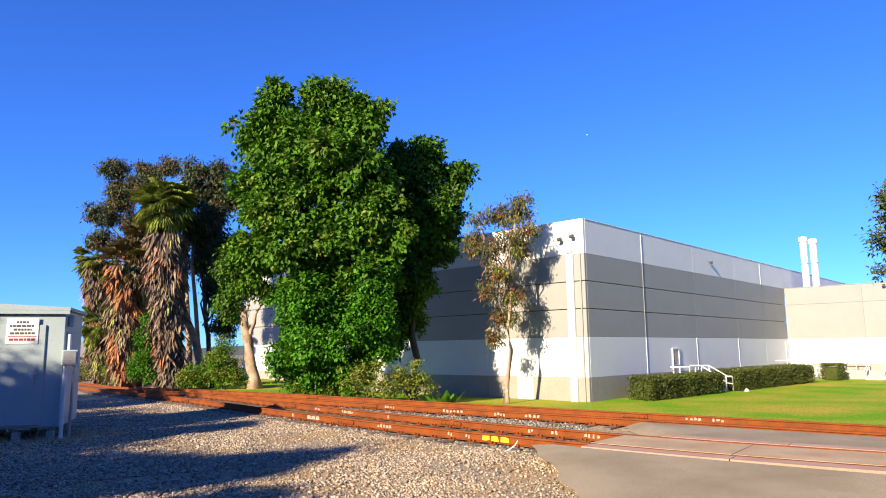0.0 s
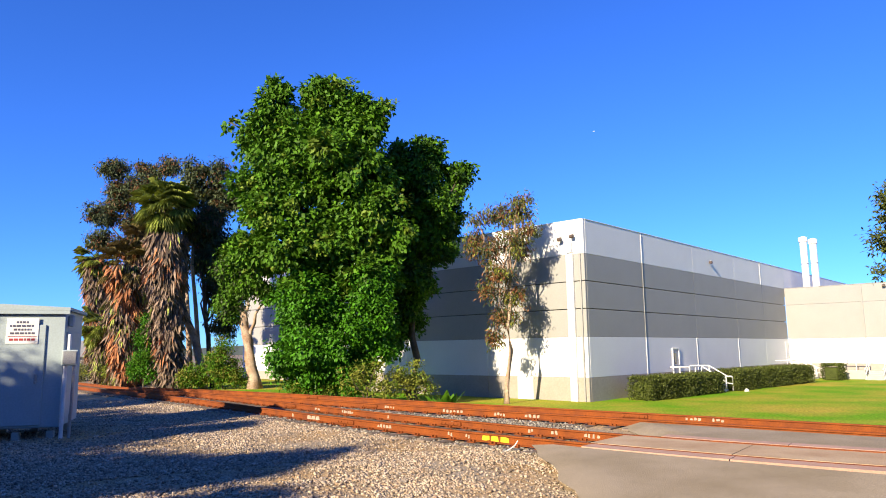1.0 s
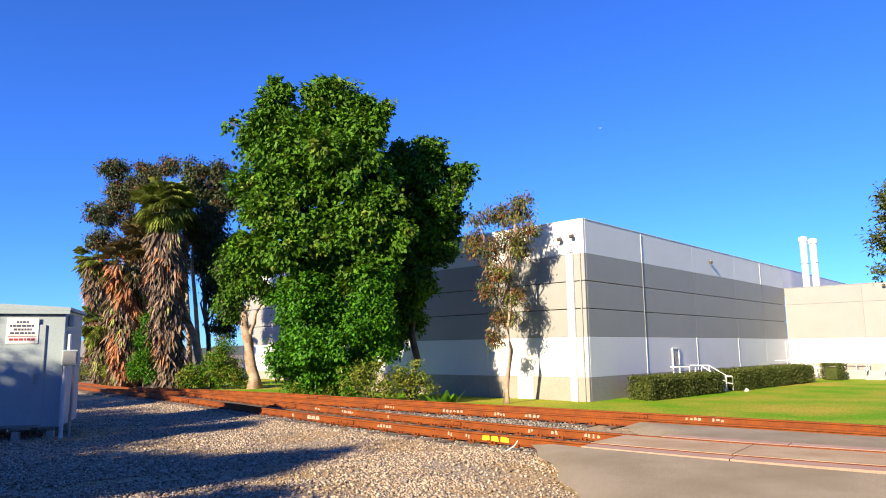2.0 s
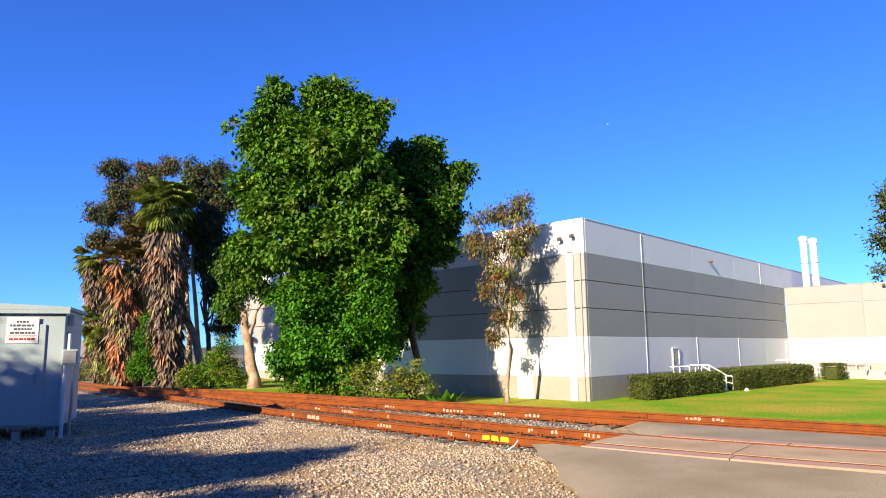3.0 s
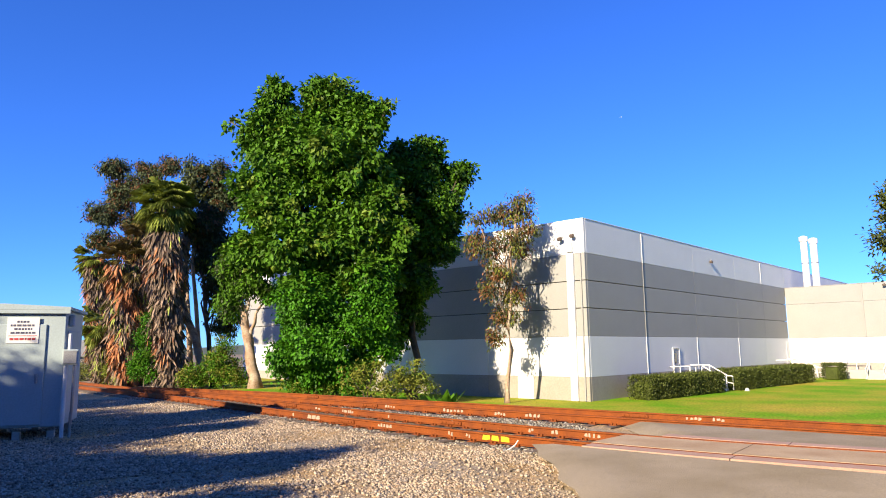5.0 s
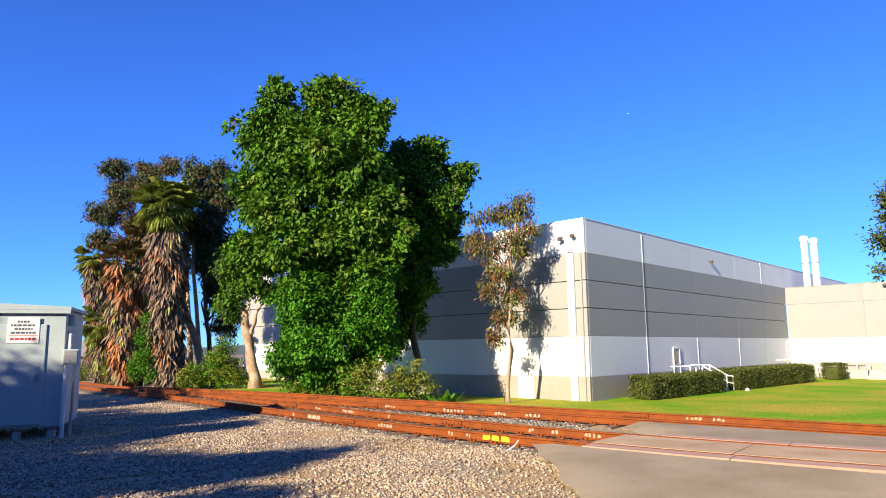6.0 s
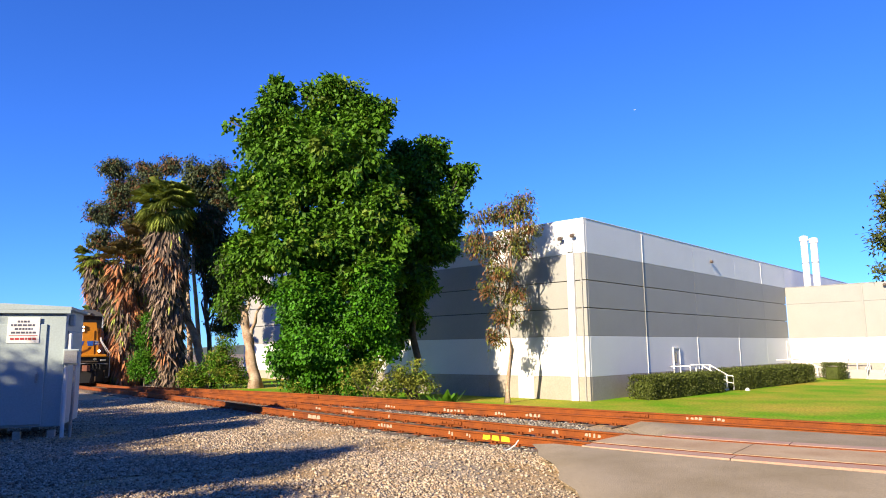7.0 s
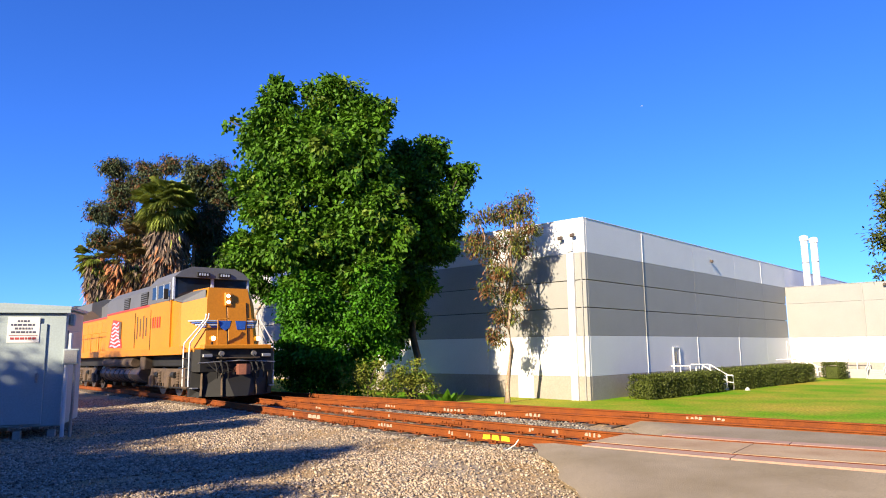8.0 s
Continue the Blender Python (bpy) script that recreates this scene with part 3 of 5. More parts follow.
big_tree = make_tree("broadleaf_tree", "tall leafy green tree with ivy over its lower trunk", (-6.50, 39.02, level(-6.50, 39.02)), (-6.91, 39.02, 11.27), 0.45,
    [(-9.87, 39.02, 16.60, 1.04), (-6.64, 39.02, 16.49, 1.37), (-4.60, 39.02, 15.22, 1.30), (-10.91, 38.56, 14.12, 1.15), (-8.66, 38.44, 13.36, 2.30), (-5.62, 38.10, 12.20, 2.47), (-10.28, 37.87, 10.55, 1.66), (-7.71, 37.41, 9.10, 2.68),
     (-4.59, 37.87, 8.51, 2.45), (-10.45, 38.22, 7.34, 1.35), (-7.91, 37.87, 6.13, 2.08), (-4.58, 37.87, 6.09, 1.89), (-7.97, 39.02, 14.92, 1.43), (-6.11, 39.02, 14.37, 1.43), (-10.10, 39.48, 14.57, 1.31), (-4.09, 39.02, 12.27, 1.37), (-3.85, 39.27, 15.84, 0.56), (-4.38, 38.63, 14.39, 0.77), (-10.02, 38.47, 17.30, 0.42), (-6.10, 38.73, 17.36, 0.35), (-12.79, 39.19, 15.35, 0.36), (-8.19, 39.07, 17.06, 0.46), (-3.24, 38.58, 15.93, 0.26)],
    [LEAF, LEAF_Y], [7, 1], 84000, 0.34, 0.20, 3, clump=0.30, droop=0.55, per=36,
    boughs=[((-9.46, 39.02, 13.72), (0,)), ((-6.41, 39.02, 11.27), (1, 2)), ((-9.41, 39.02, 11.30), (3,))])
# a third of its leaf clumps carry the neighbour's shade as darker green
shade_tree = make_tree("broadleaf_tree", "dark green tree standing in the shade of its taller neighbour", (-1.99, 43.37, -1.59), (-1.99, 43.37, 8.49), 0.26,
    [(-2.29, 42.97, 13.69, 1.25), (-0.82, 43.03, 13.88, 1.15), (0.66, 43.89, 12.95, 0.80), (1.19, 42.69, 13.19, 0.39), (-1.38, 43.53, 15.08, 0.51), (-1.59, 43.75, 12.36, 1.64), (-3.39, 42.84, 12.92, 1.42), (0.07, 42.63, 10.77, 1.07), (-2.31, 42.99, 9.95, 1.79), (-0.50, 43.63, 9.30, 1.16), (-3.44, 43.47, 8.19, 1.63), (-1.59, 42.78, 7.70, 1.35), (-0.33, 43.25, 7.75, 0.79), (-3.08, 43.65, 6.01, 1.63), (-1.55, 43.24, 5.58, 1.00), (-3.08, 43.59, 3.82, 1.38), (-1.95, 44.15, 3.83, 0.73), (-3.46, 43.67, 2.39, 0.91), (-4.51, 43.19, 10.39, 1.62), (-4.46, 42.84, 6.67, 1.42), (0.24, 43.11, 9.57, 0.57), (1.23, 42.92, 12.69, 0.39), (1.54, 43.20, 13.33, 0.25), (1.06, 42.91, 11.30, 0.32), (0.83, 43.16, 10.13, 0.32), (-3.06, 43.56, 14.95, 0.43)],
    [LEAF_SHADE, LEAF], [1, 2], 70000, 0.32, 0.18, 4, clump=0.30, droop=0.55, per=34,
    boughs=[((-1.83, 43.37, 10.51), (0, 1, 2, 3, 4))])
ivy = make_tree("ivy_mass", "dense bright green ivy climbing a trunk", (-6.73, 37.03, level(-6.73, 37.03)), (-6.48, 37.16, 3.55), 0.2,
    [(-6.92, 36.93, 4.61, 1.91), (-7.30, 36.71, 2.63, 1.89), (-5.93, 36.71, 1.72, 1.89), (-4.42, 36.71, 3.20, 1.59), (-7.42, 36.71, 0.84, 1.28), (-5.61, 36.71, 0.52, 1.22), (-3.84, 36.93, 4.74, 1.48), (-3.68, 36.93, 1.99, 1.17)],
    [IVY], None, 50000, 0.20, 0.14, 5, clump=0.26, droop=0.8, shell=0.8, category="ivy")
gum_small = make_tree("gum_tree", "slender young gum tree with reddish new leaves", (3.55, 40.00, -1.42), (4.30, 40.00, 9.60), 0.15,
    [(4.82, 40.01, 10.25, 0.67), (4.05, 40.31, 9.53, 0.67), (3.24, 40.22, 9.97, 0.60), (2.08, 39.85, 9.22, 0.53), (1.77, 40.34, 7.94, 0.67), (2.82, 39.98, 7.59, 0.67), (4.10, 40.16, 7.95, 0.80), (5.08, 39.69, 8.88, 0.53), (3.34, 39.68, 6.20, 0.73), (2.75, 39.76, 5.05, 0.53), (4.03, 40.31, 4.91, 0.60), (3.54, 40.14, 3.57, 0.60), (3.12, 40.28, 2.26, 0.40), (4.92, 40.12, 7.59, 0.40)],
    [GUM, GUM_R, OLIVE], [3, 3, 2], 9500, 0.28, 0.08, 6, PALE, clump=0.3, droop=1.0, shell=0.3, per=18)


def make_palm(label, base, top, skirt_r, skirt_from, fronds, seed, green, red=0.9, lush=0.3, size=1.0, low=-1.25, upto=0.98):
    """A fan palm: trunk, a hanging thatch of dead fronds, and a head of fan leaves."""
    rng = np.random.default_rng(seed)
    t = thing("fan_palm", label, "palm tree", pose(*base), group="fan palms")
    h = top[2] - base[2]
    dx, dy = top[0] - base[0], top[1] - base[1]
    part("trunk", Shape().tube([(dx * k / 6, dy * k / 6, h * k / 6 - (0.3 if k == 0 else 0)) for k in range(7)], [0.36, 0.3, 0.27, 0.25, 0.24, 0.22, 0.2], 10), BARK, t, smooth="all")
    # thatch
    n = int(800 * h) if skirt_r else 4
    z = rng.uniform(skirt_from, h * upto, n)
    a = rng.uniform(0, 2 * math.pi, n)
    lump = 1 + 0.28 * np.sin(z * 2.3 + 3 * np.sin(a * 2 + seed)) + 0.15 * np.sin(a * 5 + z * 4)
    r = skirt_r * rng.uniform(0.45, 1.0, n) * lump * np.clip(0.65 + 0.5 * (z - skirt_from) / h, 0.6, 1.1)
    out = np.stack([np.cos(a), np.sin(a), np.zeros(n)], 1)
    cen = out * r[:, None] + np.stack([dx * z / h, dy * z / h, z], 1)
    v, f = leaf_arrays(rng, cen, out * 0.45, 0.8, 0.13, 1.3, 0.30)
    patch = np.sin(z * 1.3 + 2 * np.cos(a + seed)) + rng.normal(0, 0.6, n)
    idx = np.where(patch > red, 1, 0)
    idx = np.where((patch < -1.0) & (rng.random(n) < lush), 2, idx)
    part("thatch", raw_mesh("thatch", v, f, [DRYF, DRYR, FROND], np.concatenate([idx, idx])), [DRYF, DRYR, FROND], t, "brown hanging dead palm fronds")
    # fan leaves
    vs, fs, o = [], [], 0
    for i in range(fronds):
        az = rng.uniform(0, 2 * math.pi)
        el = rng.uniform(low, 1.2)
        d = np.array([math.cos(az) * math.cos(el), math.sin(az) * math.cos(el), math.sin(el)])
        le = rng.uniform(0.8, 1.35) * size
        hub = np.array([dx, dy, h]) + d * le + np.array([0, 0, -0.12 * le])
        side = np.cross(d, [0, 0, 1.0])
        side /= np.linalg.norm(side) + 1e-6
        vs += [np.array([dx, dy, h]), np.array([dx, dy, h]) + side * 0.05, hub + side * 0.02, hub]
        fs += [(o, o + 1, o + 2), (o, o + 2, o + 3)]
        o += 4
        for k in range(15):
            b = (k - 7) / 7 * 1.5
            dd = d * math.cos(b) + side * math.sin(b)
            ln = size * rng.uniform(0.85, 1.25) * (1 - 0.2 * abs(b))
            mid = hub + dd * ln * 0.6
            tip = hub + dd * ln * 0.95 + np.array([0, 0, -0.35 * ln])
            wv = np.cross(dd, [0.1, 0.2, 1.0])
            wv = wv / np.linalg.norm(wv) * 0.065
            vs += [hub, mid + wv, tip, mid - wv]
            fs += [(o, o + 1, o + 2), (o, o + 2, o + 3)]
            o += 4
    part("head", raw_mesh("head", np.array(vs), np.array(fs), [green]), green, t, "green fan leaves")
    return t


def palm(label, x, y, top, *rest, **more):
    make_palm(label, (x, y, level(x, y)), top, *rest, **more)


palm("tall fan palm with a thick shaggy skirt of dead fronds", -16.17, 40.5, (-16.90, 40.50, 10.75), 0.92, 0.0, 110, 11, FROND, red=1.25, lush=0.1, size=0.95, low=-1.5, upto=0.84)
palm("fan palm with reddish hanging thatch", -21.73, 46.73, (-21.91, 46.73, 7.97), 1.0, 0.3, 30, 12, FROND_D, red=0.2, lush=0.6, low=-1.4)
palm("fan palm with a dark drooping head", -26.93, 53.52, (-27.60, 53.52, 9.40), 0.75, 2.2, 60, 13, FROND, red=0.7, lush=0.4, low=-1.4, size=0.85)
palm("low fan palm with fresh green leaves", -24.71, 49.75, (-25.04, 49.75, 3.99), 0.5, 0.3, 40, 14, FROND, red=1.2, lush=0.9, size=0.9)
palm("fan palm with a browned head behind its neighbours", -21.48, 48.76, (-21.84, 48.76, 9.76), 0.95, 1.0, 40, 15, FROND_D, red=0.4, lush=0.5, low=-1.4)

gum_a = make_tree("gum_tree", "tall gum tree with rust-tipped grey-green leaves behind the palms", (-21.60, 50.00, level(-21.6, 50)), (-22.30, 50.00, 11.20), 0.3,
    [(-24.86, 49.85, 15.46, 0.83), (-24.43, 50.03, 13.97, 0.83), (-25.44, 50.15, 12.05, 1.00), (-25.85, 50.58, 10.40, 0.67), (-22.89, 49.90, 14.14, 0.83), (-23.29, 50.63, 11.46, 0.84), (-23.93, 50.18, 12.91, 0.67), (-22.82, 50.53, 15.62, 0.50), (-20.66, 50.00, 15.67, 0.58), (-22.05, 50.31, 15.11, 0.59), (-23.6, 50.0, 9.6, 1.1)],
    [GUM, GUM_R], [3, 1], 26000, 0.28, 0.09, 21, clump=0.3, droop=0.9, per=20)
gum_b = make_tree("gum_tree", "gum tree with dark drooping foliage and bare lower trunk", (-14.40, 43.00, level(-14.4, 43)), (-15.60, 43.00, 7.20), 0.17,
    [(-16.17, 43.24, 13.11, 0.90), (-15.59, 43.54, 11.73, 1.00), (-14.60, 43.05, 13.38, 0.68), (-14.83, 42.86, 10.27, 1.16), (-15.86, 42.76, 9.71, 0.98), (-15.27, 43.82, 8.40, 1.09), (-14.42, 43.43, 6.85, 1.09), (-14.16, 44.14, 5.45, 1.01), (-14.35, 44.04, 3.44, 0.69), (-15.70, 43.32, 7.22, 0.59), (-13.93, 44.26, 8.44, 0.93), (-16.82, 43.65, 11.77, 0.72), (-14.12, 43.93, 11.80, 0.83)],
    [GUM, GUM_R, OLIVE], [7, 1, 0.5], 38000, 0.28, 0.09, 22, BARK, clump=0.3, droop=0.9, per=20)
gum_c = make_tree("gum_tree", "gum tree with a pale peeling trunk beside the warehouse", (-10.95, 40.00, -0.29), (-11.98, 40.00, 4.42), 0.36,
    [(-12.22, 40.00, 6.77, 1.00), (-11.52, 40.00, 5.75, 0.87), (-12.48, 40.00, 4.43, 0.73), (-10.50, 40.00, 5.07, 0.67)],
    [LEAF, GUM], [4, 1], 11000, 0.26, 0.10, 23, PALE, clump=0.3, droop=0.8, per=20)


def trunk_pair(label, path, r):
    t = thing("bare_trunk", label, "tree trunk", pose(*path[0]))
    o = Vector(path[0])
    pts = [Vector(p) - o for p in path]
    pts[0].z -= 0.4
    part("trunk", Shape().tube(pts, [r * (1.2 - 0.6 * i / len(pts)) for i in range(len(pts))], 9), PALE, t, smooth="all")


trunk_pair("pale leaning gum trunk lit by the sun", [(-14.60, 42.00, -0.60), (-14.79, 42.00, 0.63), (-15.28, 42.00, 2.51), (-15.86, 42.00, 3.73), (-16.18, 42.00, 4.78), (-16.14, 42.00, 7.07)], 0.24)
trunk_pair("slim brown gum trunk behind the palms", [(-14.95, 42.60, -0.59), (-15.11, 42.60, 0.62), (-15.33, 42.60, 2.53), (-15.55, 42.60, 4.63), (-15.87, 42.60, 7.14), (-15.9, 42.7, 9.0)], 0.14)
trunk_pair("slim dark gum trunk", [(-15.9, 43.20, -0.59), (-15.96, 43.20, 0.61), (-16.11, 43.20, 2.54), (-16.31, 43.20, 4.68), (-16.53, 43.20, 7.22), (-16.4, 43.3, 9.5)], 0.17)

# shrubs, each rooted in the verge beyond the tracks
def shrub(label, blobs, mats, weights, count, seed, leaf=(0.16, 0.07), clump=0.2, droop=0.0):
    x, y = blobs[0][0], blobs[0][1]
    return make_tree("shrub", label, (x, y, level(x, y)), (x, y, blobs[0][2]), 0.06, blobs, mats, weights, count, leaf[0], leaf[1], seed, clump=clump, droop=droop, category="shrub", per=20)


shrub("loose yellow-green shrub behind the track", [(-3.41, 30.50, 0.16, 0.56), (-4.11, 30.50, 0.51, 0.46), (-2.42, 30.50, 0.19, 0.51), (-3.67, 30.50, 0.82, 0.30), (-2.97, 30.50, 0.94, 0.20)], [OLIVE, LEAF_Y], [2, 1], 2000, 41)
shrub("spreading olive shrub behind the track", [(-1.70, 31.00, 0.04, 0.52), (-1.14, 31.00, 0.35, 0.41), (-2.07, 31.00, 0.57, 0.31), (-0.68, 31.00, -0.10, 0.36), (-1.31, 31.00, 1.03, 0.21)], [OLIVE, LEAF_Y], [3, 1], 1800, 42)
shrub("green shrub below the gum trees", [(-12.85, 40.00, 0.99, 0.93), (-13.49, 40.00, 0.51, 0.80), (-12.18, 40.00, 0.49, 0.73), (-12.72, 40.00, 1.96, 0.53)], [LEAF, OLIVE], [2, 1], 8000, 43)
shrub("vine-covered shrub between the palms", [(-17.47, 40.10, 1.20, 0.67), (-17.48, 40.12, 2.51, 0.57), (-17.50, 40.33, 3.68, 0.40), (-17.85, 40.04, 0.72, 0.53), (-17.10, 40.24, 0.55, 0.47)], [IVY, LEAF], [2, 1], 7000, 44)
shrub("yellow-green growth at the foot of the palms", [(-25.5, 51.2, 0.4, 0.7), (-23.3, 48.9, 0.8, 0.8), (-24.2, 49.5, 0.2, 0.6), (-21.4, 47.0, 0.2, 0.6)], [OLIVE, LEAF_Y], [2, 1], 4500, 48)
shrub("dry brown-green roadside brush", [(-30.60, 60.00, 0.55, 0.80), (-29.57, 60.00, -0.19, 0.70), (-31.31, 60.00, 0.08, 0.90), (-32.31, 60.00, 0.33, 0.90)], [OLIVE, GUM], [1, 1], 5000, 45)
shrub("low green shrub at the foot of the palms", [(-14.64, 40.00, 0.52, 0.60), (-15.11, 40.00, 0.14, 0.47), (-14.13, 40.00, 0.13, 0.47)], [OLIVE, LEAF], [1, 1], 3000, 46)
shrub("bushy growth under the broadleaf tree", [(-7.41, 36.00, -0.30, 0.42), (-8.00, 36.00, -0.12, 0.30), (-6.23, 36.00, -0.46, 0.36)], [LEAF, OLIVE], [2, 1], 1500, 47)


def make_agave():
    rng = np.random.default_rng(9)
    x, y = -0.05, 30.0
    t = thing("agave", "bright green broad-leaved agave clump", "agave", pose(x, y, level(x, y)))
    for i in range(34):
        az, el, ln = rng.uniform(0, 6.28), rng.uniform(0.5, 1.2), rng.uniform(1.4, 2.0)
        d = Vector((math.cos(az) * math.cos(el), math.sin(az) * math.cos(el), math.sin(el)))
        s = Vector((-math.sin(az), math.cos(az), 0))
        pts, w = [], (0.06, 0.20, 0.21, 0.01)
        for k in range(4):
            c = d * (ln * k / 3) + Vector((0, 0, -0.2 * ln * (k / 3) ** 2))
            pts += [c - s * w[k], c + Vector((0, 0, -0.03)), c + s * w[k]]
        fs = [(k * 3 + j, k * 3 + j + 1, k * 3 + j + 4, k * 3 + j + 3) for k in range(3) for j in range(2)]
        part("leaf", Shape().add(pts, fs), LEAF, t, smooth="all")


make_agave()

# clipped hedges along the wall
def make_hedge(label, b0, b1, out0, out1, width, height, seed):
    rng = np.random.default_rng(seed)
    a, b = CORNER + BV * b0 - AV * out0, CORNER + BV * b1 - AV * out1
    d = (b - a)
    ln = d.length
    turn = math.degrees(math.atan2(d.y, d.x))
    t = thing("hedge", label, "hedge", pose(a.x, a.y, GROUND_B, 0, 0, turn), group="clipped hedges")
    part("core", Shape().box((ln / 2, 0, height / 2 - 0.1), (ln - 0.3, width - 0.4, height - 0.2), ch=0.1), HEDGE, t, smooth=False)
    n = int(1500 * ln * (width + 2 * height) / 3)
    # leaves over the top, sides and ends
    u = rng.uniform(0, ln, n)
    s = rng.choice(3, n, p=[0.4, 0.4, 0.2])
    w = np.where(s == 0, rng.uniform(-width / 2, width / 2, n), np.where(s == 1, -width / 2, width / 2))
    zz = np.where(s == 0, height, rng.uniform(0.05, height, n))
    e = rng.random(n) < 0.06
    u = np.where(e, rng.choice([0.0, ln], n), u)
    w = np.where(e, rng.uniform(-width / 2, width / 2, n), w)
    zz = np.where(e, rng.uniform(0.05, height, n), zz)
    cen = np.stack([u, w, zz], 1) + rng.normal(0, 0.06, (n, 3)) + 0.05 * np.stack([np.sin(u * 3), np.sin(u * 2.1), np.sin(u * 2.7 + w)], 1)
    cen[:, 2] = np.maximum(cen[:, 2], 0.02)
    v, f = leaf_arrays(rng, cen, rng.normal(0, 1, (n, 3)), 0.13, 0.07, -0.2, 0.6)
    part("foliage", raw_mesh("foliage", v, f, [HEDGE]), HEDGE, t)


make_hedge("clipped dark green hedge along the warehouse wall", 2.6, 12.2, 1.8, 2.4, 1.5, 1.25, 51)
make_hedge("long clipped dark green hedge beyond the steps", 14.5, 28.6, 2.5, 3.6, 1.6, 1.35, 52)
make_hedge("short clipped hedge by the far steps", 33.0, 34.6, 4.65, 4.8, 1.5, 1.35, 53)

# ---- signal bungalow ----
BOXP = mat("pale_blue_grey_enamel", (0.36, 0.43, 0.44), 0.5, vary=0.08, scale=1.3, fine=25, bump=0.05)
SIGNW = mat("white_sign_enamel", (0.714, 0.706, 0.689), 0.4, vary=0.04)
INK = mat("dark_sign_lettering", (0.076, 0.076, 0.122), 0.6)
INKR = mat("red_sign_lettering", (0.418, 0.038, 0.0456), 0.6)


def make_bungalow():
    t = thing("signal_bungalow", "pale grey steel railway equipment cabinet on short piers", "signal cabinet", pose(-8.97, 16.2, -0.25, 0, 0, 19))
    W, D, z0, z1 = 2.6, 2.2, 0.24, 2.94
    part("body", Shape().box((-W / 2, D / 2, (z0 + z1) / 2), (W, D, z1 - z0), ch=0.02), BOXP, t)
    part("roof", Shape().prism([(-W - 0.09, z1), (0.09, z1), (0.09, z1 + 0.07), (-W / 2, z1 + 0.14), (-W - 0.09, z1 + 0.07)], -0.09, D + 0.09), BOXP, t)
    part("eave_lip", Shape().box((-W / 2, -0.075, z1 - 0.045), (W + 0.17, 0.025, 0.09), ch=0.005), BOXP, t)
    d = part("door", Shape().box((-1.35, -0.02, 1.45), (1.9, 0.04, 2.3), ch=0.01), BOXP, t)
    for z in (0.6, 1.45, 2.3):
        part("hinge", Shape().tube([(-2.33, -0.045, z - 0.08), (-2.33, -0.045, z + 0.08)], 0.018), METAL, d)
    part("door_latch", Shape().box((-0.55, -0.06, 1.35), (0.05, 0.04, 0.22), ch=0.008), METAL, d)
    sg = part("sign", Shape().box((-0.88, -0.048, 2.46), (0.66, 0.012, 0.60), ch=0.004), SIGNW, t, "white notice with dark and red lines of lettering")
    rng = random.Random(4)
    for z, w, h, ma in ((2.660, 0.26, 0.045, INK), (2.575, 0.52, 0.045, INK), (2.490, 0.36, 0.045, INK), (2.405, 0.50, 0.045, INK), (2.335, 0.58, 0.012, INKR), (2.260, 0.52, 0.05, INKR)):
        x = -0.88 - w / 2
        while x < -0.88 + w / 2 - 0.02:
            lw = w if h < 0.02 else rng.uniform(0.03, 0.09)
            lw = min(lw, -0.88 + w / 2 - x)
            part("letter_bar", Shape().box((x + lw / 2, -0.058, z), (lw, 0.004, h)), ma, sg)
            x += lw + 0.022
    # service meter, conduit and vent at the corner
    m = part("meter_box", Shape().box((0.16, -0.12, 1.83), (0.34, 0.16, 0.36), ch=0.015), BOXP, t)
    part("meter_cover", Shape().box((0.16, -0.21, 1.83), (0.28, 0.02, 0.30), ch=0.01), METAL, m)
    part("mast", Shape().box((0.12, -0.1, 2.18), (0.07, 0.1, 0.4), ch=0.02), TRIM, t)
    part("conduit", Shape().tube([(0.06, -0.1, 1.66), (0.06, -0.1, 0.1), (0.06, -0.1, -0.05)], 0.045, 10), TRIM, t, smooth=True)
    part("conduit", Shape().tube([(0.24, -0.1, 1.66), (0.24, -0.1, 0.6), (0.22, -0.07, 0.5), (0.22, -0.07, -0.05)], 0.035, 10), METAL, t, smooth=True)
    part("vent_hood", Shape().box((0.07, 0.3, 2.70), (0.13, 0.16, 0.28), ch=0.03), BOXP, t)
    part("side_panel", Shape().box((0.015, D / 2, 1.4), (0.03, D - 0.4, 2.1), ch=0.008), BOXP, t)
    for x in (-0.2, -0.9, -1.6, -2.3):
        for y in (0.15, D - 0.15):
            part("pier", Shape().box((x, y, 0.02), (0.16, 0.16, 0.27), ch=0.01), CONC, t)


make_bungalow()


# ---- level crossing ----
def strip_along(name, x0, x1, o0, o1, z, th, material, label, cuts=6):
    """Separate slabs laid beside the near track, between two offsets."""
    t = thing(name, label, "crossing panel", kind="structure")
    def beside(x, off):
        m = (near_y(x + 0.02) - near_y(x - 0.02)) / 0.04
        k = math.sqrt(1 + m * m)
        return Vector((x - m / k * off, near_y(x) + off / k, 0))

    xs = np.linspace(x0, x1, cuts + 1)
    for a, b in zip(xs, xs[1:]):
        n = 9
        vs, fs = [], []
        for x in np.linspace(a + 0.006, b - 0.006, n):
            p, q = beside(x, o0), beside(x, o1)
            vs += [(p.x, p.y, z), (q.x, q.y, z), (q.x, q.y, z - th), (p.x, p.y, z - th)]
        for i in range(n - 1):
            k = i * 4
            fs += [(k + j, k + (j + 1) % 4, k + 4 + (j + 1) % 4, k + 4 + j) for j in range(4)]
        fs += [(0, 1, 2, 3), tuple(4 * (n - 1) + j for j in (3, 2, 1, 0))]
        part("slab", Shape().add(vs, fs), material, t)


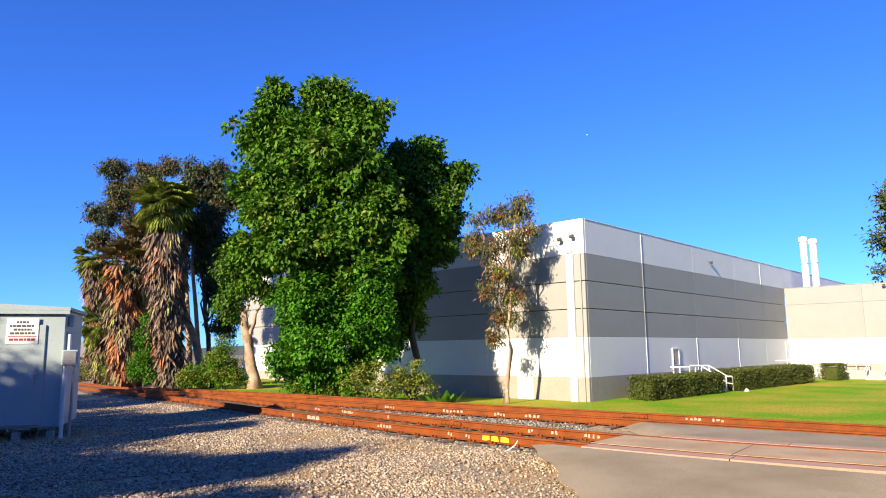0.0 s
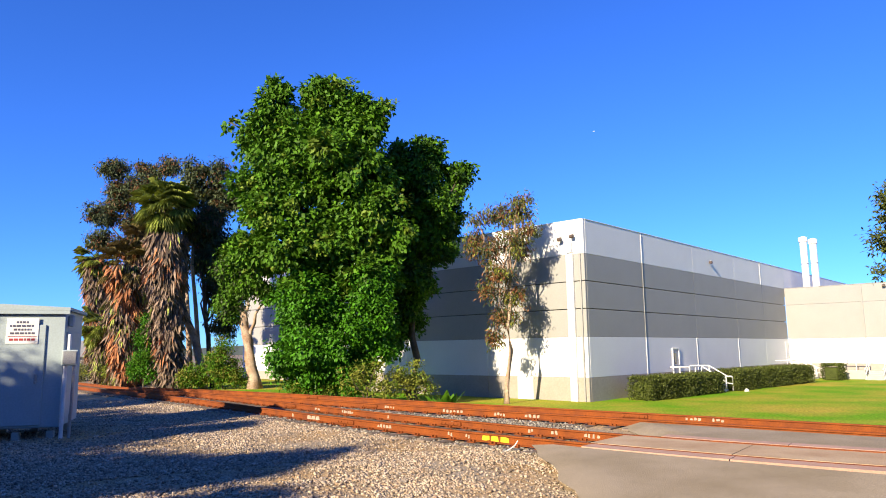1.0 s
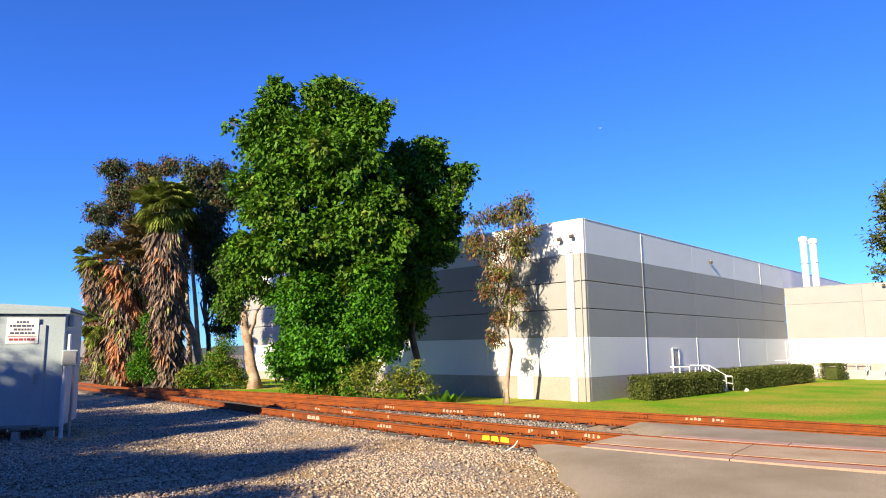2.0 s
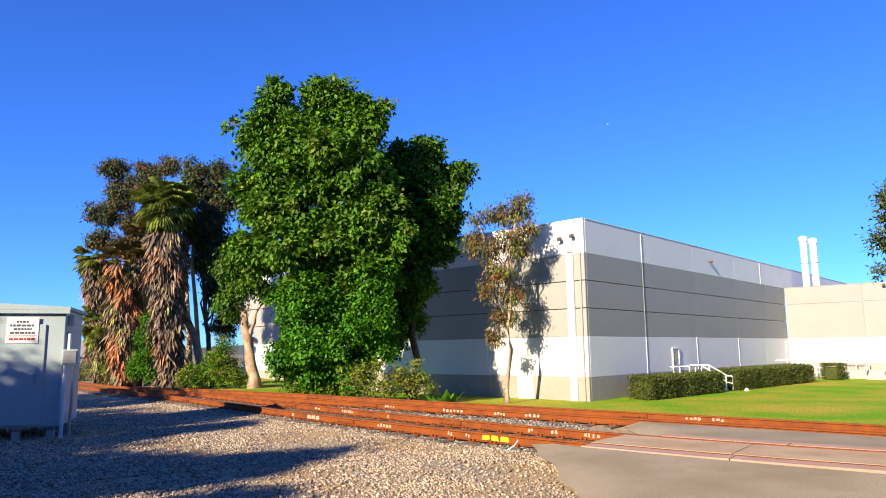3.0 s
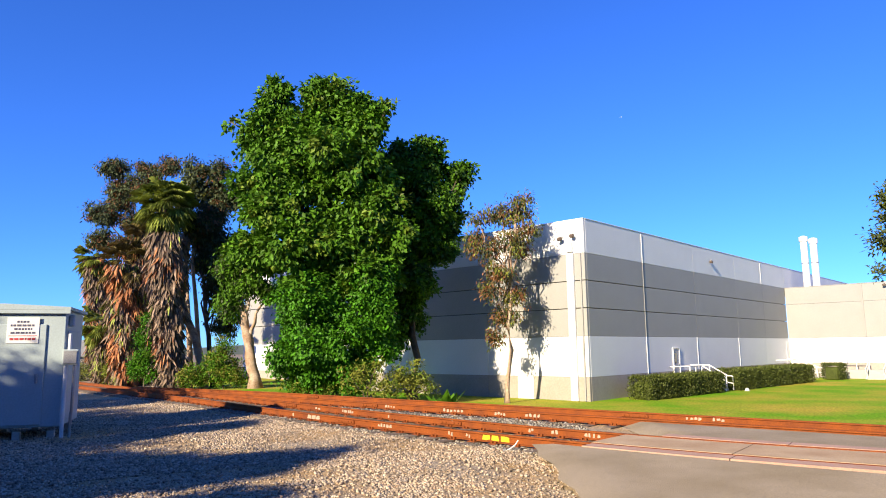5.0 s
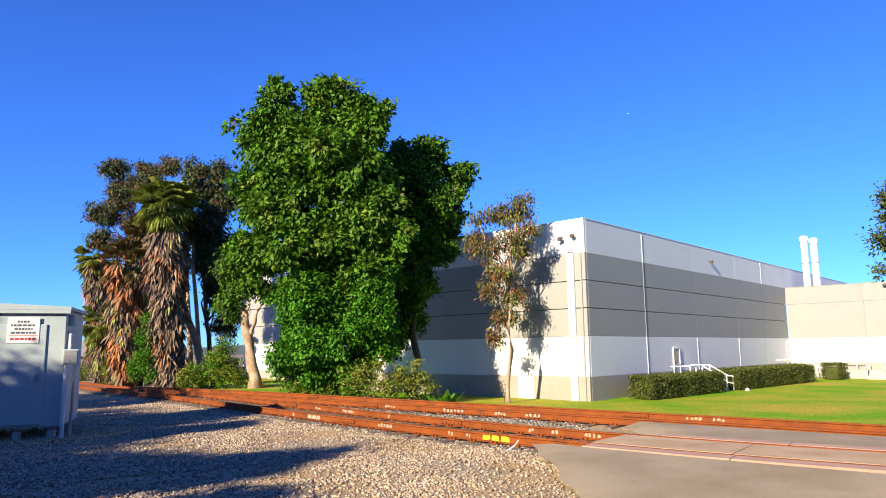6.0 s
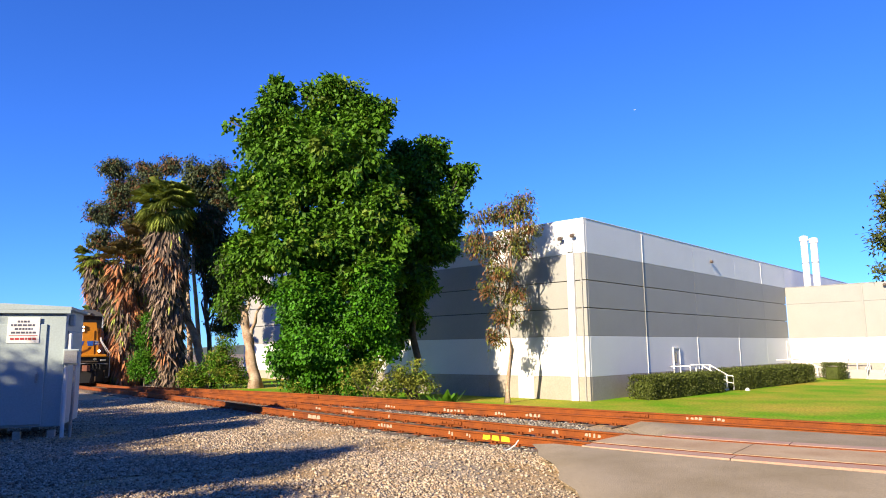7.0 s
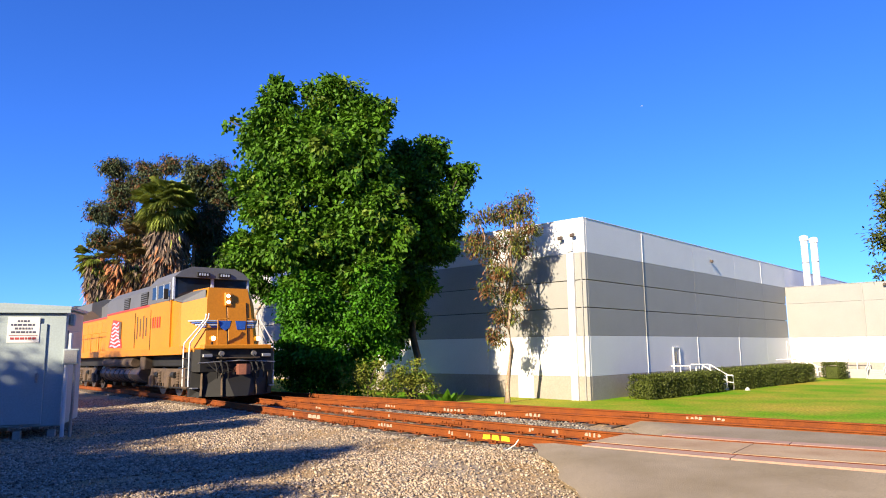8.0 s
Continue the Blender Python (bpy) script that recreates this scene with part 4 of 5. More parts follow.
strip_along("crossing_panel", 3.0, 14, -0.64, 0.64, -0.004, 0.15, PANEL, "tan concrete crossing panels between the rails")
strip_along("crossing_header", 3.1, 14, -1.20, -0.85, 0.004, 0.15, HEADER, "rust-stained concrete header outside the near rail")
strip_along("crossing_header", 3.5, 14, 0.83, 1.16, 0.004, 0.15, HEADER, "rust-stained concrete header outside the far rail")


# ---- marks chalked and painted on the rails ----
def rail_marks(fy, off, label, groups, material, zc=-0.088, name="rail_marking", tall=1.0):
    for rx, w, bars in groups:
        rng = random.Random(int(rx * 100))
        x = rx
        for _ in range(4):
            m = (fy(x + 0.02) - fy(x - 0.02)) / 0.04
            k = math.sqrt(1 + m * m)
            x = rx + m / k * off
        p = Vector((rx, fy(x) + off / k, 0))
        t = thing(name, label, "marking", pose(p.x, p.y, zc + grade(p.x), 0, 0, math.degrees(math.atan(m))), group="rail markings")
        cx = -w / 2
        for i in range(bars):
            bw = w / bars * (rng.uniform(0.45, 0.9) if tall < 2.1 else rng.uniform(0.84, 0.95))
            bh = rng.uniform(0.03, 0.055) * (tall if tall > 1.5 else 1.7)
            z = rng.uniform(-0.012, 0.012)
            q = [(cx, z - bh * rng.uniform(0.3, 0.6)), (cx + bw * 0.5, z - bh * rng.uniform(0.4, 0.6)), (cx + bw, z - bh * rng.uniform(0.2, 0.6)), (cx + bw * rng.uniform(0.8, 1), z + bh * rng.uniform(0.2, 0.6)), (cx + bw * 0.4, z + bh * rng.uniform(0.3, 0.6)), (cx + bw * rng.uniform(0, 0.3), z + bh * 0.4)]
            part("mark", Shape().prism(q, -0.020, -0.0125), material, t)
            cx += w / bars


rail_marks(near_y, -0.7525, "yellow paint splashed on the rusty near rail", [(1.0, 0.72, 3)], YELLOW, name="paint_mark", tall=2.6)
rail_marks(near_y, -0.7525, "white paint blotch on the rusty near rail", [(-3.5, 0.68, 3)], CHALK, name="paint_mark", tall=2.4)
rail_marks(near_y, -0.7525, "faint white chalk marks on the rusty near rail", [(-4.2, 0.2, 1), (-1.4, 0.55, 5), (0.12, 0.16, 2), (0.48, 0.16, 2)], CHALK)
rail_marks(near_y, 0.7525, "faint white chalk marks on the second rail", [(-3.9, 0.35, 2), (-2.8, 0.6, 6), (-1.5, 0.08, 1), (0.2, 0.16, 2), (1.85, 0.15, 2), (2.3, 0.2, 2), (2.95, 0.4, 4)], CHALK)
rail_marks(far_y, -0.7525, "faint white chalk marks on the siding rail", [(-1.7, 0.5, 4), (0.25, 0.8, 6), (1.5, 0.4, 4), (2.3, 0.5, 4)], CHALK)
rail_marks(far_y, 0.7525, "faint white chalk marks on the far rail", [(6.05, 0.4, 4), (6.5, 0.3, 3)], CHALK)


# ---- stones of the yard and the ballast ----
def scatter(name, label, spots, lo, hi, material, seed, sink=0.3):
    rng = np.random.default_rng(seed)
    n = len(spots)
    base = np.array([(1, 0, 0), (-1, 0, 0), (0, 1, 0), (0, -1, 0), (0, 0, 1), (0, 0, -1)], float)
    tri = np.array([(0, 2, 4), (2, 1, 4), (1, 3, 4), (3, 0, 4), (2, 0, 5), (1, 2, 5), (3, 1, 5), (0, 3, 5)])
    v = base[None] * rng.uniform(0.6, 1.25, (n, 6, 1)) + rng.normal(0, 0.16, (n, 6, 3))
    r = lo + (hi - lo) * rng.random(n) ** 2.2
    q = rng.normal(0, 1, (n, 4))
    q /= np.linalg.norm(q, axis=1, keepdims=True)
    w, x, y, z = q.T
    R = np.stack([1 - 2 * (y * y + z * z), 2 * (x * y - z * w), 2 * (x * z + y * w), 2 * (x * y + z * w), 1 - 2 * (x * x + z * z), 2 * (y * z - x * w),
                  2 * (x * z - y * w), 2 * (y * z + x * w), 1 - 2 * (x * x + y * y)], 1).reshape(n, 3, 3)
    v = np.einsum("nij,nkj->nki", R, v) * r[:, None, None]
    v[:, :, 2] *= 0.75
    v += spots[:, None, :]
    v[:, :, 2] += (r * (0.75 - sink))[:, None]
    f = (tri[None] + np.arange(n)[:, None, None] * 6).reshape(-1, 3)
    ob = new(name, raw_mesh(name, v.reshape(-1, 3), f, [material]))
    return tagged(ob, label, "gravel", kind="stuff")


def yard_spots(n, seed, x0, x1, y0, y1, keep):
    rng = np.random.default_rng(seed)
    out = []
    while len(out) < n:
        x, y = rng.uniform(x0, x1), rng.uniform(y0, y1)
        if keep(x, y, rng):
            out.append((x, y, level(x, y) + 0.025 * smooth_noise(x, y, 0.8)))
    return np.array(out)


def in_yard(x, y, rng):
    if abs(x) > 0.72 * y or (y - near_y(x)) * 0.7 > -1.22 + rng.normal(0, 0.05) or x > 1.75 + 0.12 * math.sin(y * 2.1) + rng.normal(0, 0.15):
        return False
    bare = smooth_noise(x, y, 0.45) + 0.5 * smooth_noise(x, y, 1.3)
    if bare > 0.13 and rng.random() < 0.8:
        return False
    return rng.random() < min(1.0, 11.0 / y)


def in_ballast(x, y, rng):
    da, db = (y - near_y(x)) * 0.7, (y - far_y(x)) * 0.75
    if x > 3.3 and da > -0.9:
        return False
    return -1.3 < da and db < 1.5 and abs(da) > 0.86 and abs(db) > 0.86


def between_rails(x, y, rng):
    da, db = (y - near_y(x)) * 0.7, (y - far_y(x)) * 0.75
    if x > 3.3 and da > -0.9 and abs(db) > 0.66:
        return False
    return abs(da) < 0.66 or abs(db) < 0.66


scatter("yard_gravel", "loose pale gravel strewn over the yard", yard_spots(125000, 5, -16, 2.4, 7.5, 30, in_yard), 0.010, 0.035, STONE, 6)
def on_road(x, y, rng):
    if x < 1.5 or y > near_y(x) - 1.8 or abs(x) > 0.75 * y:
        return False
    return rng.random() < 0.10 + 0.9 * math.exp(-(x - 1.8) / 0.35) + 0.55 * max(0.0, min(1.0, (9.6 - y) / 1.5))


road_spots = yard_spots(7000, 15, 1.7, 8, 7.6, 14, on_road)
road_spots[:, 2] = -0.205
scatter("road_pebbles", "loose pebbles strewn over the asphalt edge", road_spots, 0.007, 0.03, STONE, 16)
scatter("track_ballast", "grey broken-stone ballast between the rails", yard_spots(13000, 7, -22, 14, 8, 44, in_ballast), 0.022, 0.048, GREYST, 8, sink=0.35)
scatter("rail_bed_stones", "rust-stained stones lying low between the rails", yard_spots(9000, 17, -22, 14, 8, 44, between_rails), 0.02, 0.045, RUSTY, 18, sink=0.45)


# ---- trees beside and behind the camera: the yard's shade, and added skylight blockers ----
def shade_caster(label, base, blobs, seed, high=6.5):
    make_tree("gum_tree", label, base, (base[0], base[1], high), 0.28, blobs, [GUM, OLIVE], [3, 1], 20000, 0.3, 0.11, seed, PALE, clump=0.32, droop=0.8, per=20)


def yard_tree(label, u, half, high, seed, back=-8.0):
    """A tree at u metres to the left of the sun's line through the origin, leafy from the ground to its top."""
    rng = random.Random(seed)
    cx, cy = math.cos(radians(SUN_AZ)), math.sin(radians(SUN_AZ))
    x, y = -u * cy + back * cx, u * cx + back * cy
    blobs, z, r = [], high - half * 0.8, half
    while z > 0.6:
        du, dv = rng.uniform(-0.3, 0.3) * half, rng.uniform(-0.8, 0.8)
        blobs.append((x - du * cy + dv * cx, y + du * cx + dv * cy, z, r * rng.uniform(0.9, 1.1)))
        z -= r * 0.95
        r = half * 1.15
    shade_caster(label, (x, y, -0.25), blobs, seed, high * 0.8)


for u, half, high in ((8.6, 0.5, 5.2), (10.0, 0.8, 7.2), (11.9, 1.3, 6.6), (14.0, 1.2, 6.6), (17.0, 1.0, 7.5), (19.0, 0.75, 9.3), (20.8, 1.3, 8.6), (23.5, 1.7, 8.9), (27.0, 1.9, 11.4), (31.0, 2.3, 12.3), (35.5, 2.5, 12.7)):
    yard_tree("slender gum tree in the row beside the yard", u, half, high, int(u * 10))
yard_tree("thin bare-topped gum tree beside the yard", 15.3, 0.35, 8.4, 153)
yard_tree("thin young gum tree beside the yard", 7.7, 0.2, 5.9, 77)
# added unseen trees that hold back low skylight from the left
for x, y, k in ((-27, -3, 0), (-29, 6, 1), (-24, -11, 2), (-30, 14, 3)):
    shade_caster("tall gum tree out of view, added to block skylight", (x, y, -0.25), [(x, y, 6.0, 2.6), (x + 1.2, y - 1.5, 8.2, 2.2), (x - 1.2, y + 1.5, 8.0, 2.2), (x, y, 3.6, 1.8)], 70 + k)


# more unseen trees, right and rear, added only to dim the sky fill
for x, y, k in ((15, 3, 4), (19, 10, 5), (13, -5, 6), (1.5, -4.8, 7), (5.6, -6.5, 8), (6.5, -1.0, 9)):
    shade_caster("leafy tree out of view, added to cut skylight on the yard", (x, y, -0.25), [(x, y, 7.0, 2.8), (x + 1.2, y - 1.5, 9.2, 2.6), (x - 0.6, y - 1.0, 11.5, 2.6), (x + 0.6, y, 13.5, 2.0)], 70 + k)


def make_rear_blocker():
    """An unseen plain block behind the camera, added to cut the skylight."""
    t = thing("street_building", "plain grey block behind the camera, added to cut skylight", "building", pose(4, -19, -0.3))
    part("wall", Shape().box((0, 0, 3.75), (120, 10, 7.5), ch=0.05), STRIP, t)
    part("roof", Shape().box((0, 0, 7.65), (120.6, 10.6, 0.3), ch=0.03), ROOFING, t)


make_rear_blocker()

edge_tree = make_tree("broadleaf_tree", "tree with dark tufted boughs at the edge of the lawn", (18.07, 24.00, -1.26), (18.26, 24.00, 5.01), 0.22,
    [(16.25, 24.00, 6.89, 0.40), (15.97, 24.00, 6.17, 0.32), (15.83, 24.00, 5.25, 0.48), (15.81, 24.00, 4.33, 0.32), (17.04, 24.00, 6.67, 1.00), (17.23, 24.00, 4.82, 1.00), (18.57, 24.00, 5.83, 1.40)],
    [HEDGE, GUM], [2, 1], 9000, 0.2, 0.08, 64, clump=0.22, droop=0.3, per=20)


def make_lawn_cover():
    p = CORNER + BV * 14.2 - AV * 3.9
    t = thing("irrigation_cover", "small white domed irrigation cover on the lawn", "utility cover", pose(p.x, p.y, GROUND_B))
    part("dome", Shape().tube([(0, 0, 0), (0, 0, 0.10), (0, 0, 0.17), (0, 0, 0.20)], [0.15, 0.14, 0.09, 0.03], 14), TRIM, t, smooth="all")
    part("rim", Shape().tube([(0, 0, -0.02), (0, 0, 0.02)], 0.19, 14), CONC, t)


make_lawn_cover()


def make_rail_wire():
    """A bent white wire end sticking out beside the near rail."""
    t = thing("bond_wire", "bent white bond wire beside the near rail", "wire", pose(1.22, 12.75, -0.2))
    part("wire", Shape().tube([(-0.12, 0.1, 0.0), (-0.05, 0.02, 0.05), (0.04, -0.02, 0.12), (0.10, 0.0, 0.2)], 0.010, 8), TRIM, t, smooth=True)
    part("clip", Shape().box((-0.14, 0.12, 0.01), (0.06, 0.06, 0.05), ch=0.01), METAL, t)


make_rail_wire()

# ---- the distance ----
HILL = mat("hazy_far_hills", (0.076, 0.0988, 0.0988), 0.95, vary=0.2, scale=0.01, fine=0.2, bump=0)


def make_distance():
    s = Shape()
    vs, fs = [], []
    for i in range(81):
        a = radians(-80 + 2 * i)
        h = 6 + 7 * abs(noise.noise(Vector((i * 0.17, 0, 1)))) + 3 * noise.noise(Vector((i * 0.8, 2, 1)))
        vs += [(900 * math.sin(a), 900 * math.cos(a), -2), (900 * math.sin(a), 900 * math.cos(a), h), (960 * math.sin(a), 960 * math.cos(a), -2)]
        if i:
            k = 3 * i
            fs += [(k - 3, k, k + 1, k - 2), (k - 2, k + 1, k + 2, k - 1)]
    part("backdrop", s.add(vs, fs), HILL, None, "low hazy line of far hills and trees", kind="structure")
    for x, y, w, h in ((-58, 112, 9, 4.5), (-66, 122, 10, 5.5)):
        t = thing("house", "small far house with a grey roof beyond the palms", "house", pose(x, y, GROUND_B, 0, 0, 25))
        part("wall", Shape().box((0, 0, h * 0.3), (w, 7, h * 0.6)), STRIP, t)
        part("roof", Shape().prism([(-w / 2 - 0.4, h * 0.6), (w / 2 + 0.4, h * 0.6), (w / 2 - 1.5, h), (-w / 2 + 1.5, h)], -4, 4), ROOFING, t)
        for k in (-0.25, 0.2):
            part("window", Shape().box((w * k, -3.52, h * 0.32), (1.3, 0.06, 1.1)), GLASS, t)


make_distance()


# ---- the freight locomotive ----
LYEL = mat("armour_yellow_paint", (0.52, 0.19, 0.002), 0.55, vary=0.08, scale=0.8, fine=14, bump=0.04)
LGREY = mat("harbour_grey_paint", (0.11, 0.114, 0.125), 0.6, vary=0.12, scale=0.8)
LRED = mat("signal_red_stripe", (0.471, 0.038, 0.0152), 0.5, vary=0.1)
LBLACK = mat("grimy_black_running_gear", (0.0106, 0.0103, 0.0103), 0.75, vary=0.3, scale=3, bump=0.2)
LBROWN = mat("dusty_truck_steel", (0.105, 0.07, 0.045), 0.85, vary=0.35, scale=3, bump=0.3)
LBLUE = mat("shield_blue_paint", (0.0228, 0.0912, 0.38), 0.45)
LPALE = mat("pale_blue_white_stripe", (0.418, 0.471, 0.57), 0.5)
LTANK = mat("streaked_tank_steel", (0.0532, 0.0456, 0.0418), 0.6, vary=0.3, scale=1.5, tint=(0.122, 0.076, 0.0608))
LWHITE = mat("white_handrail_paint", (0.672, 0.672, 0.655), 0.45, vary=0.05)
LCOUP = mat("rusty_coupler_steel", (0.213, 0.076, 0.0456), 0.8, vary=0.3)
LGLASS = mat("tinted_cab_glass", (0.0152, 0.019, 0.0266), 0.05, vary=0.1, bump=0)
LTREAD = mat("bright_wheel_tread", (0.228, 0.205, 0.19), 0.35, metal=0.8)
LAMP = glow("lit_headlamp", (1.0, 0.90, 0.78), 3.0)
WHEEL_R = 0.555


def slab(poly_bottom, poly_top):
    """A solid between two rings of 3D points."""
    n = len(poly_bottom)
    s = Shape()
    fs = [tuple(range(n)), tuple(range(n, 2 * n))] + [(i, (i + 1) % n, n + (i + 1) % n, n + i) for i in range(n)]
    return s.add(list(poly_bottom) + list(poly_top), fs)


def make_truck(loco, xc):
    tr = thing_part("truck", loco, pose(xc, 0, 0))
    for side in (-1, 1):
        y = side * 1.12
        s = Shape()
        s.prism([(-2.55, 0.62), (-2.35, 1.05), (2.35, 1.05), (2.55, 0.62), (2.6, 0.45), (2.3, 0.30), (1.7, 0.30), (1.45, 0.50), (0.6, 0.50), (0.35, 0.30), (-0.35, 0.30), (-0.6, 0.50), (-1.45, 0.50), (-1.7, 0.30), (-2.3, 0.30), (-2.6, 0.45)], y - 0.09, y + 0.09)
        part("side_frame", s, LBROWN, tr)
        for ax in (-2.0, 0, 2.0):
            part("axle_box", Shape().box((ax, y + side * 0.12, WHEEL_R), (0.44, 0.22, 0.46), ch=0.05), LBROWN, tr)
            part("brake_cylinder", Shape().tube([(ax + 0.45, y + side * 0.12, 0.82), (ax + 0.85, y + side * 0.12, 0.82)], 0.11, 10), LBLACK, tr, smooth=True)
        for sx in (-1.1, 1.1):
            part("spring", Shape().tube([(sx, y + side * 0.1, 0.55 + 0.05 * k) for k in range(9)], [0.1 if k % 2 else 0.075 for k in range(9)], 10), LBROWN, tr)
        for ax in (-1.25, -0.75, 0.75, 1.25):
            part("brake_hanger", Shape().box((ax, y + side * 0.05, 0.62), (0.07, 0.12, 0.62), ch=0.015), LBROWN, tr)
        part("brake_rod", Shape().tube([(-2.4, y + side * 0.14, 0.36), (2.4, y + side * 0.14, 0.36)], 0.03, 6), LBLACK, tr)
        part("sand_pipe", Shape().tube([(2.6, y, 1.1), (2.75, y, 0.7), (2.72, y * 0.7, 0.2)], 0.025), LBLACK, tr)
    part("bolster", Shape().box((0, 0, 0.75), (4.4, 1.6, 0.35), ch=0.05), LBLACK, tr)
    rotors = []
    for ax in (-2.0, 0, 2.0):
        w = Shape()
        w.tube([(0, -0.95, 0), (0, 0.95, 0)], 0.09, 10)
        for side in (-1, 1):
            y = side * 0.76
            w.tube([(0, y - 0.065, 0), (0, y - 0.06, 0), (0, y + 0.06, 0), (0, y + 0.065, 0)], [WHEEL_R - 0.05, WHEEL_R, WHEEL_R, WHEEL_R - 0.05], 28, mi=0)
            for k in range(6):
                a = k * math.pi / 3
                w.box((0.3 * math.cos(a), y + side * 0.07, 0.3 * math.sin(a)), (0.12, 0.03, 0.12), ch=0.01, mi=1)
        rotors.append(part("wheelset", w, [LTREAD, LBROWN], tr, smooth=True, m=pose(ax, 0, WHEEL_R)))
    return rotors


def make_locomotive():
    t = thing("locomotive", "yellow and grey diesel freight locomotive with lit headlights", "locomotive")
    L = 22.0
    # underframe
    part("deck", Shape().box((-L / 2 - 0.2, 0, 1.70), (L - 0.6, 3.0, 0.14), ch=0.02), LYEL, t)
    part("side_sill", Shape().box((-L / 2 - 0.4, -1.49, 1.71), (L - 2.6, 0.05, 0.30), ch=0.01), LYEL, t)
    part("side_sill", Shape().box((-L / 2 - 0.4, 1.49, 1.71), (L - 2.6, 0.05, 0.30), ch=0.01), LYEL, t)
    part("centre_sill", Shape().box((-L / 2, 0, 1.38), (L - 1.2, 2.2, 0.50), ch=0.03), LBLACK, t)
    part("anticlimber", Shape().box((-0.42, 0, 1.80), (0.42, 2.5, 0.16), ch=0.03), LYEL, t)
    part("end_plate", slab([(-0.55, -1.5, 0.95), (-0.35, -1.3, 0.95), (-0.35, 1.3, 0.95), (-0.55, 1.5, 0.95), (-0.75, 1.5, 0.95), (-0.75, -1.5, 0.95)],
                           [(-0.55, -1.5, 1.72), (-0.35, -1.3, 1.72), (-0.35, 1.3, 1.72), (-0.55, 1.5, 1.72), (-0.75, 1.5, 1.72), (-0.75, -1.5, 1.72)]), LBLACK, t)
    part("plow", slab([(-0.75, -1.5, 0.10), (0.12, -0.25, 0.10), (0.12, 0.25, 0.10), (-0.75, 1.5, 0.10), (-0.95, 1.5, 0.10), (-0.95, -1.5, 0.10)],
                      [(-0.60, -1.5, 0.98), (-0.15, -0.5, 0.92), (-0.15, 0.5, 0.92), (-0.60, 1.5, 0.98), (-0.95, 1.5, 0.98), (-0.95, -1.5, 0.98)]), LBLACK, t)
    cp = part("coupler", Shape().box((-0.15, 0, 1.0), (0.6, 0.22, 0.24), ch=0.04), LCOUP, t, "rusty knuckle coupler")
    part("knuckle", slab([(0.12, -0.2, 0.84), (0.38, -0.22, 0.84), (0.46, 0.02, 0.84), (0.3, 0.24, 0.84), (0.12, 0.2, 0.84)],
                         [(0.12, -0.2, 1.2), (0.38, -0.22, 1.2), (0.46, 0.02, 1.2), (0.3, 0.24, 1.2), (0.12, 0.2, 1.2)]), LCOUP, cp)
    part("uncoupling_lever", Shape().tube([(-0.25, -1.4, 1.25), (-0.22, -0.5, 1.3), (-0.1, 0, 1.32), (-0.22, 0.5, 1.3), (-0.25, 1.4, 1.25)], 0.02), METAL, t)
    for y in (-0.85, -0.65, -0.45, 0.45, 0.65, 0.85):
        part("air_hose", Shape().tube([(-0.33, y, 1.30), (-0.1, y, 1.22), (-0.02, y + 0.03, 0.95), (-0.1, y + 0.06, 0.72)], 0.032, 8), LBLACK, t, smooth=True)
    for y in (-1.2, -0.62, 0.62, 1.2):
        part("plow_rib", slab([(-0.52 if abs(y) > 1 else -0.1, y - 0.03, 0.14), (-0.40 if abs(y) > 1 else 0.0, y, 0.14), (-0.52 if abs(y) > 1 else -0.1, y + 0.03, 0.14)],
                              [(-0.46 if abs(y) > 1 else -0.14, y - 0.03, 0.9), (-0.36 if abs(y) > 1 else -0.08, y, 0.9), (-0.46 if abs(y) > 1 else -0.14, y + 0.03, 0.9)]), LBROWN, t)
    part("plow_step", Shape().box((-0.20, 0, 1.42), (0.22, 1.5, 0.04)), LBROWN, t)
    for y in (-1.08, 1.08):
        part("hose_bracket", Shape().box((-0.30, y, 1.50), (0.10, 0.34, 0.12), ch=0.02), METAL, t)
        part("jumper_socket", Shape().tube([(-0.34, y * 0.55, 1.58), (-0.22, y * 0.55, 1.56)], 0.09, 12), METAL, t, smooth=True)
        part("jumper_cable", Shape().tube([(-0.24, y * 0.55, 1.52), (-0.14, y * 0.6, 1.15), (-0.16, y * 0.75, 0.98), (-0.24, y, 1.25)], 0.028, 8), LBLACK, t, smooth=True)
        part("corner_step", Shape().box((-0.72, y * 1.3, 0.40), (0.5, 0.2, 0.04)), METAL, t)
    # steps and handrails at the front corners
    for sd in (-1, 1):
        st = part("step_well", Shape().box((-1.05, sd * 1.42, 1.05), (0.6, 0.1, 1.3), ch=0.02), LBLACK, t)
        for z in (0.42, 0.75, 1.08, 1.42):
            part("tread", Shape().box((-1.05, sd * 1.46, z), (0.56, 0.26, 0.03)), LBROWN, st)
        for x, xi in ((-0.72, -0.62), (-1.32, -0.9)):
            part("handrail", Shape().tube([(x, sd * 1.56, 0.45), (x, sd * 1.56, 1.75), (x, sd * 1.54, 1.95), (xi, sd * 0.98, 2.78), (xi, sd * 0.95, 2.98)], 0.028, 8), LWHITE, t, smooth=True)
        for x in (-0.28,):
            part("grab_iron", Shape().tube([(x, sd * 0.75, 1.86), (x, sd * 0.75, 2.75), (x, sd * 0.35, 2.80)], 0.022, 8), LYEL, t, smooth=True)
    # nose
    low = [(-3.1, -1.46, 1.78), (-1.95, -1.46, 1.78), (-0.98, -0.92, 1.78), (-0.98, 0.92, 1.78), (-1.95, 1.46, 1.78), (-3.1, 1.46, 1.78)]
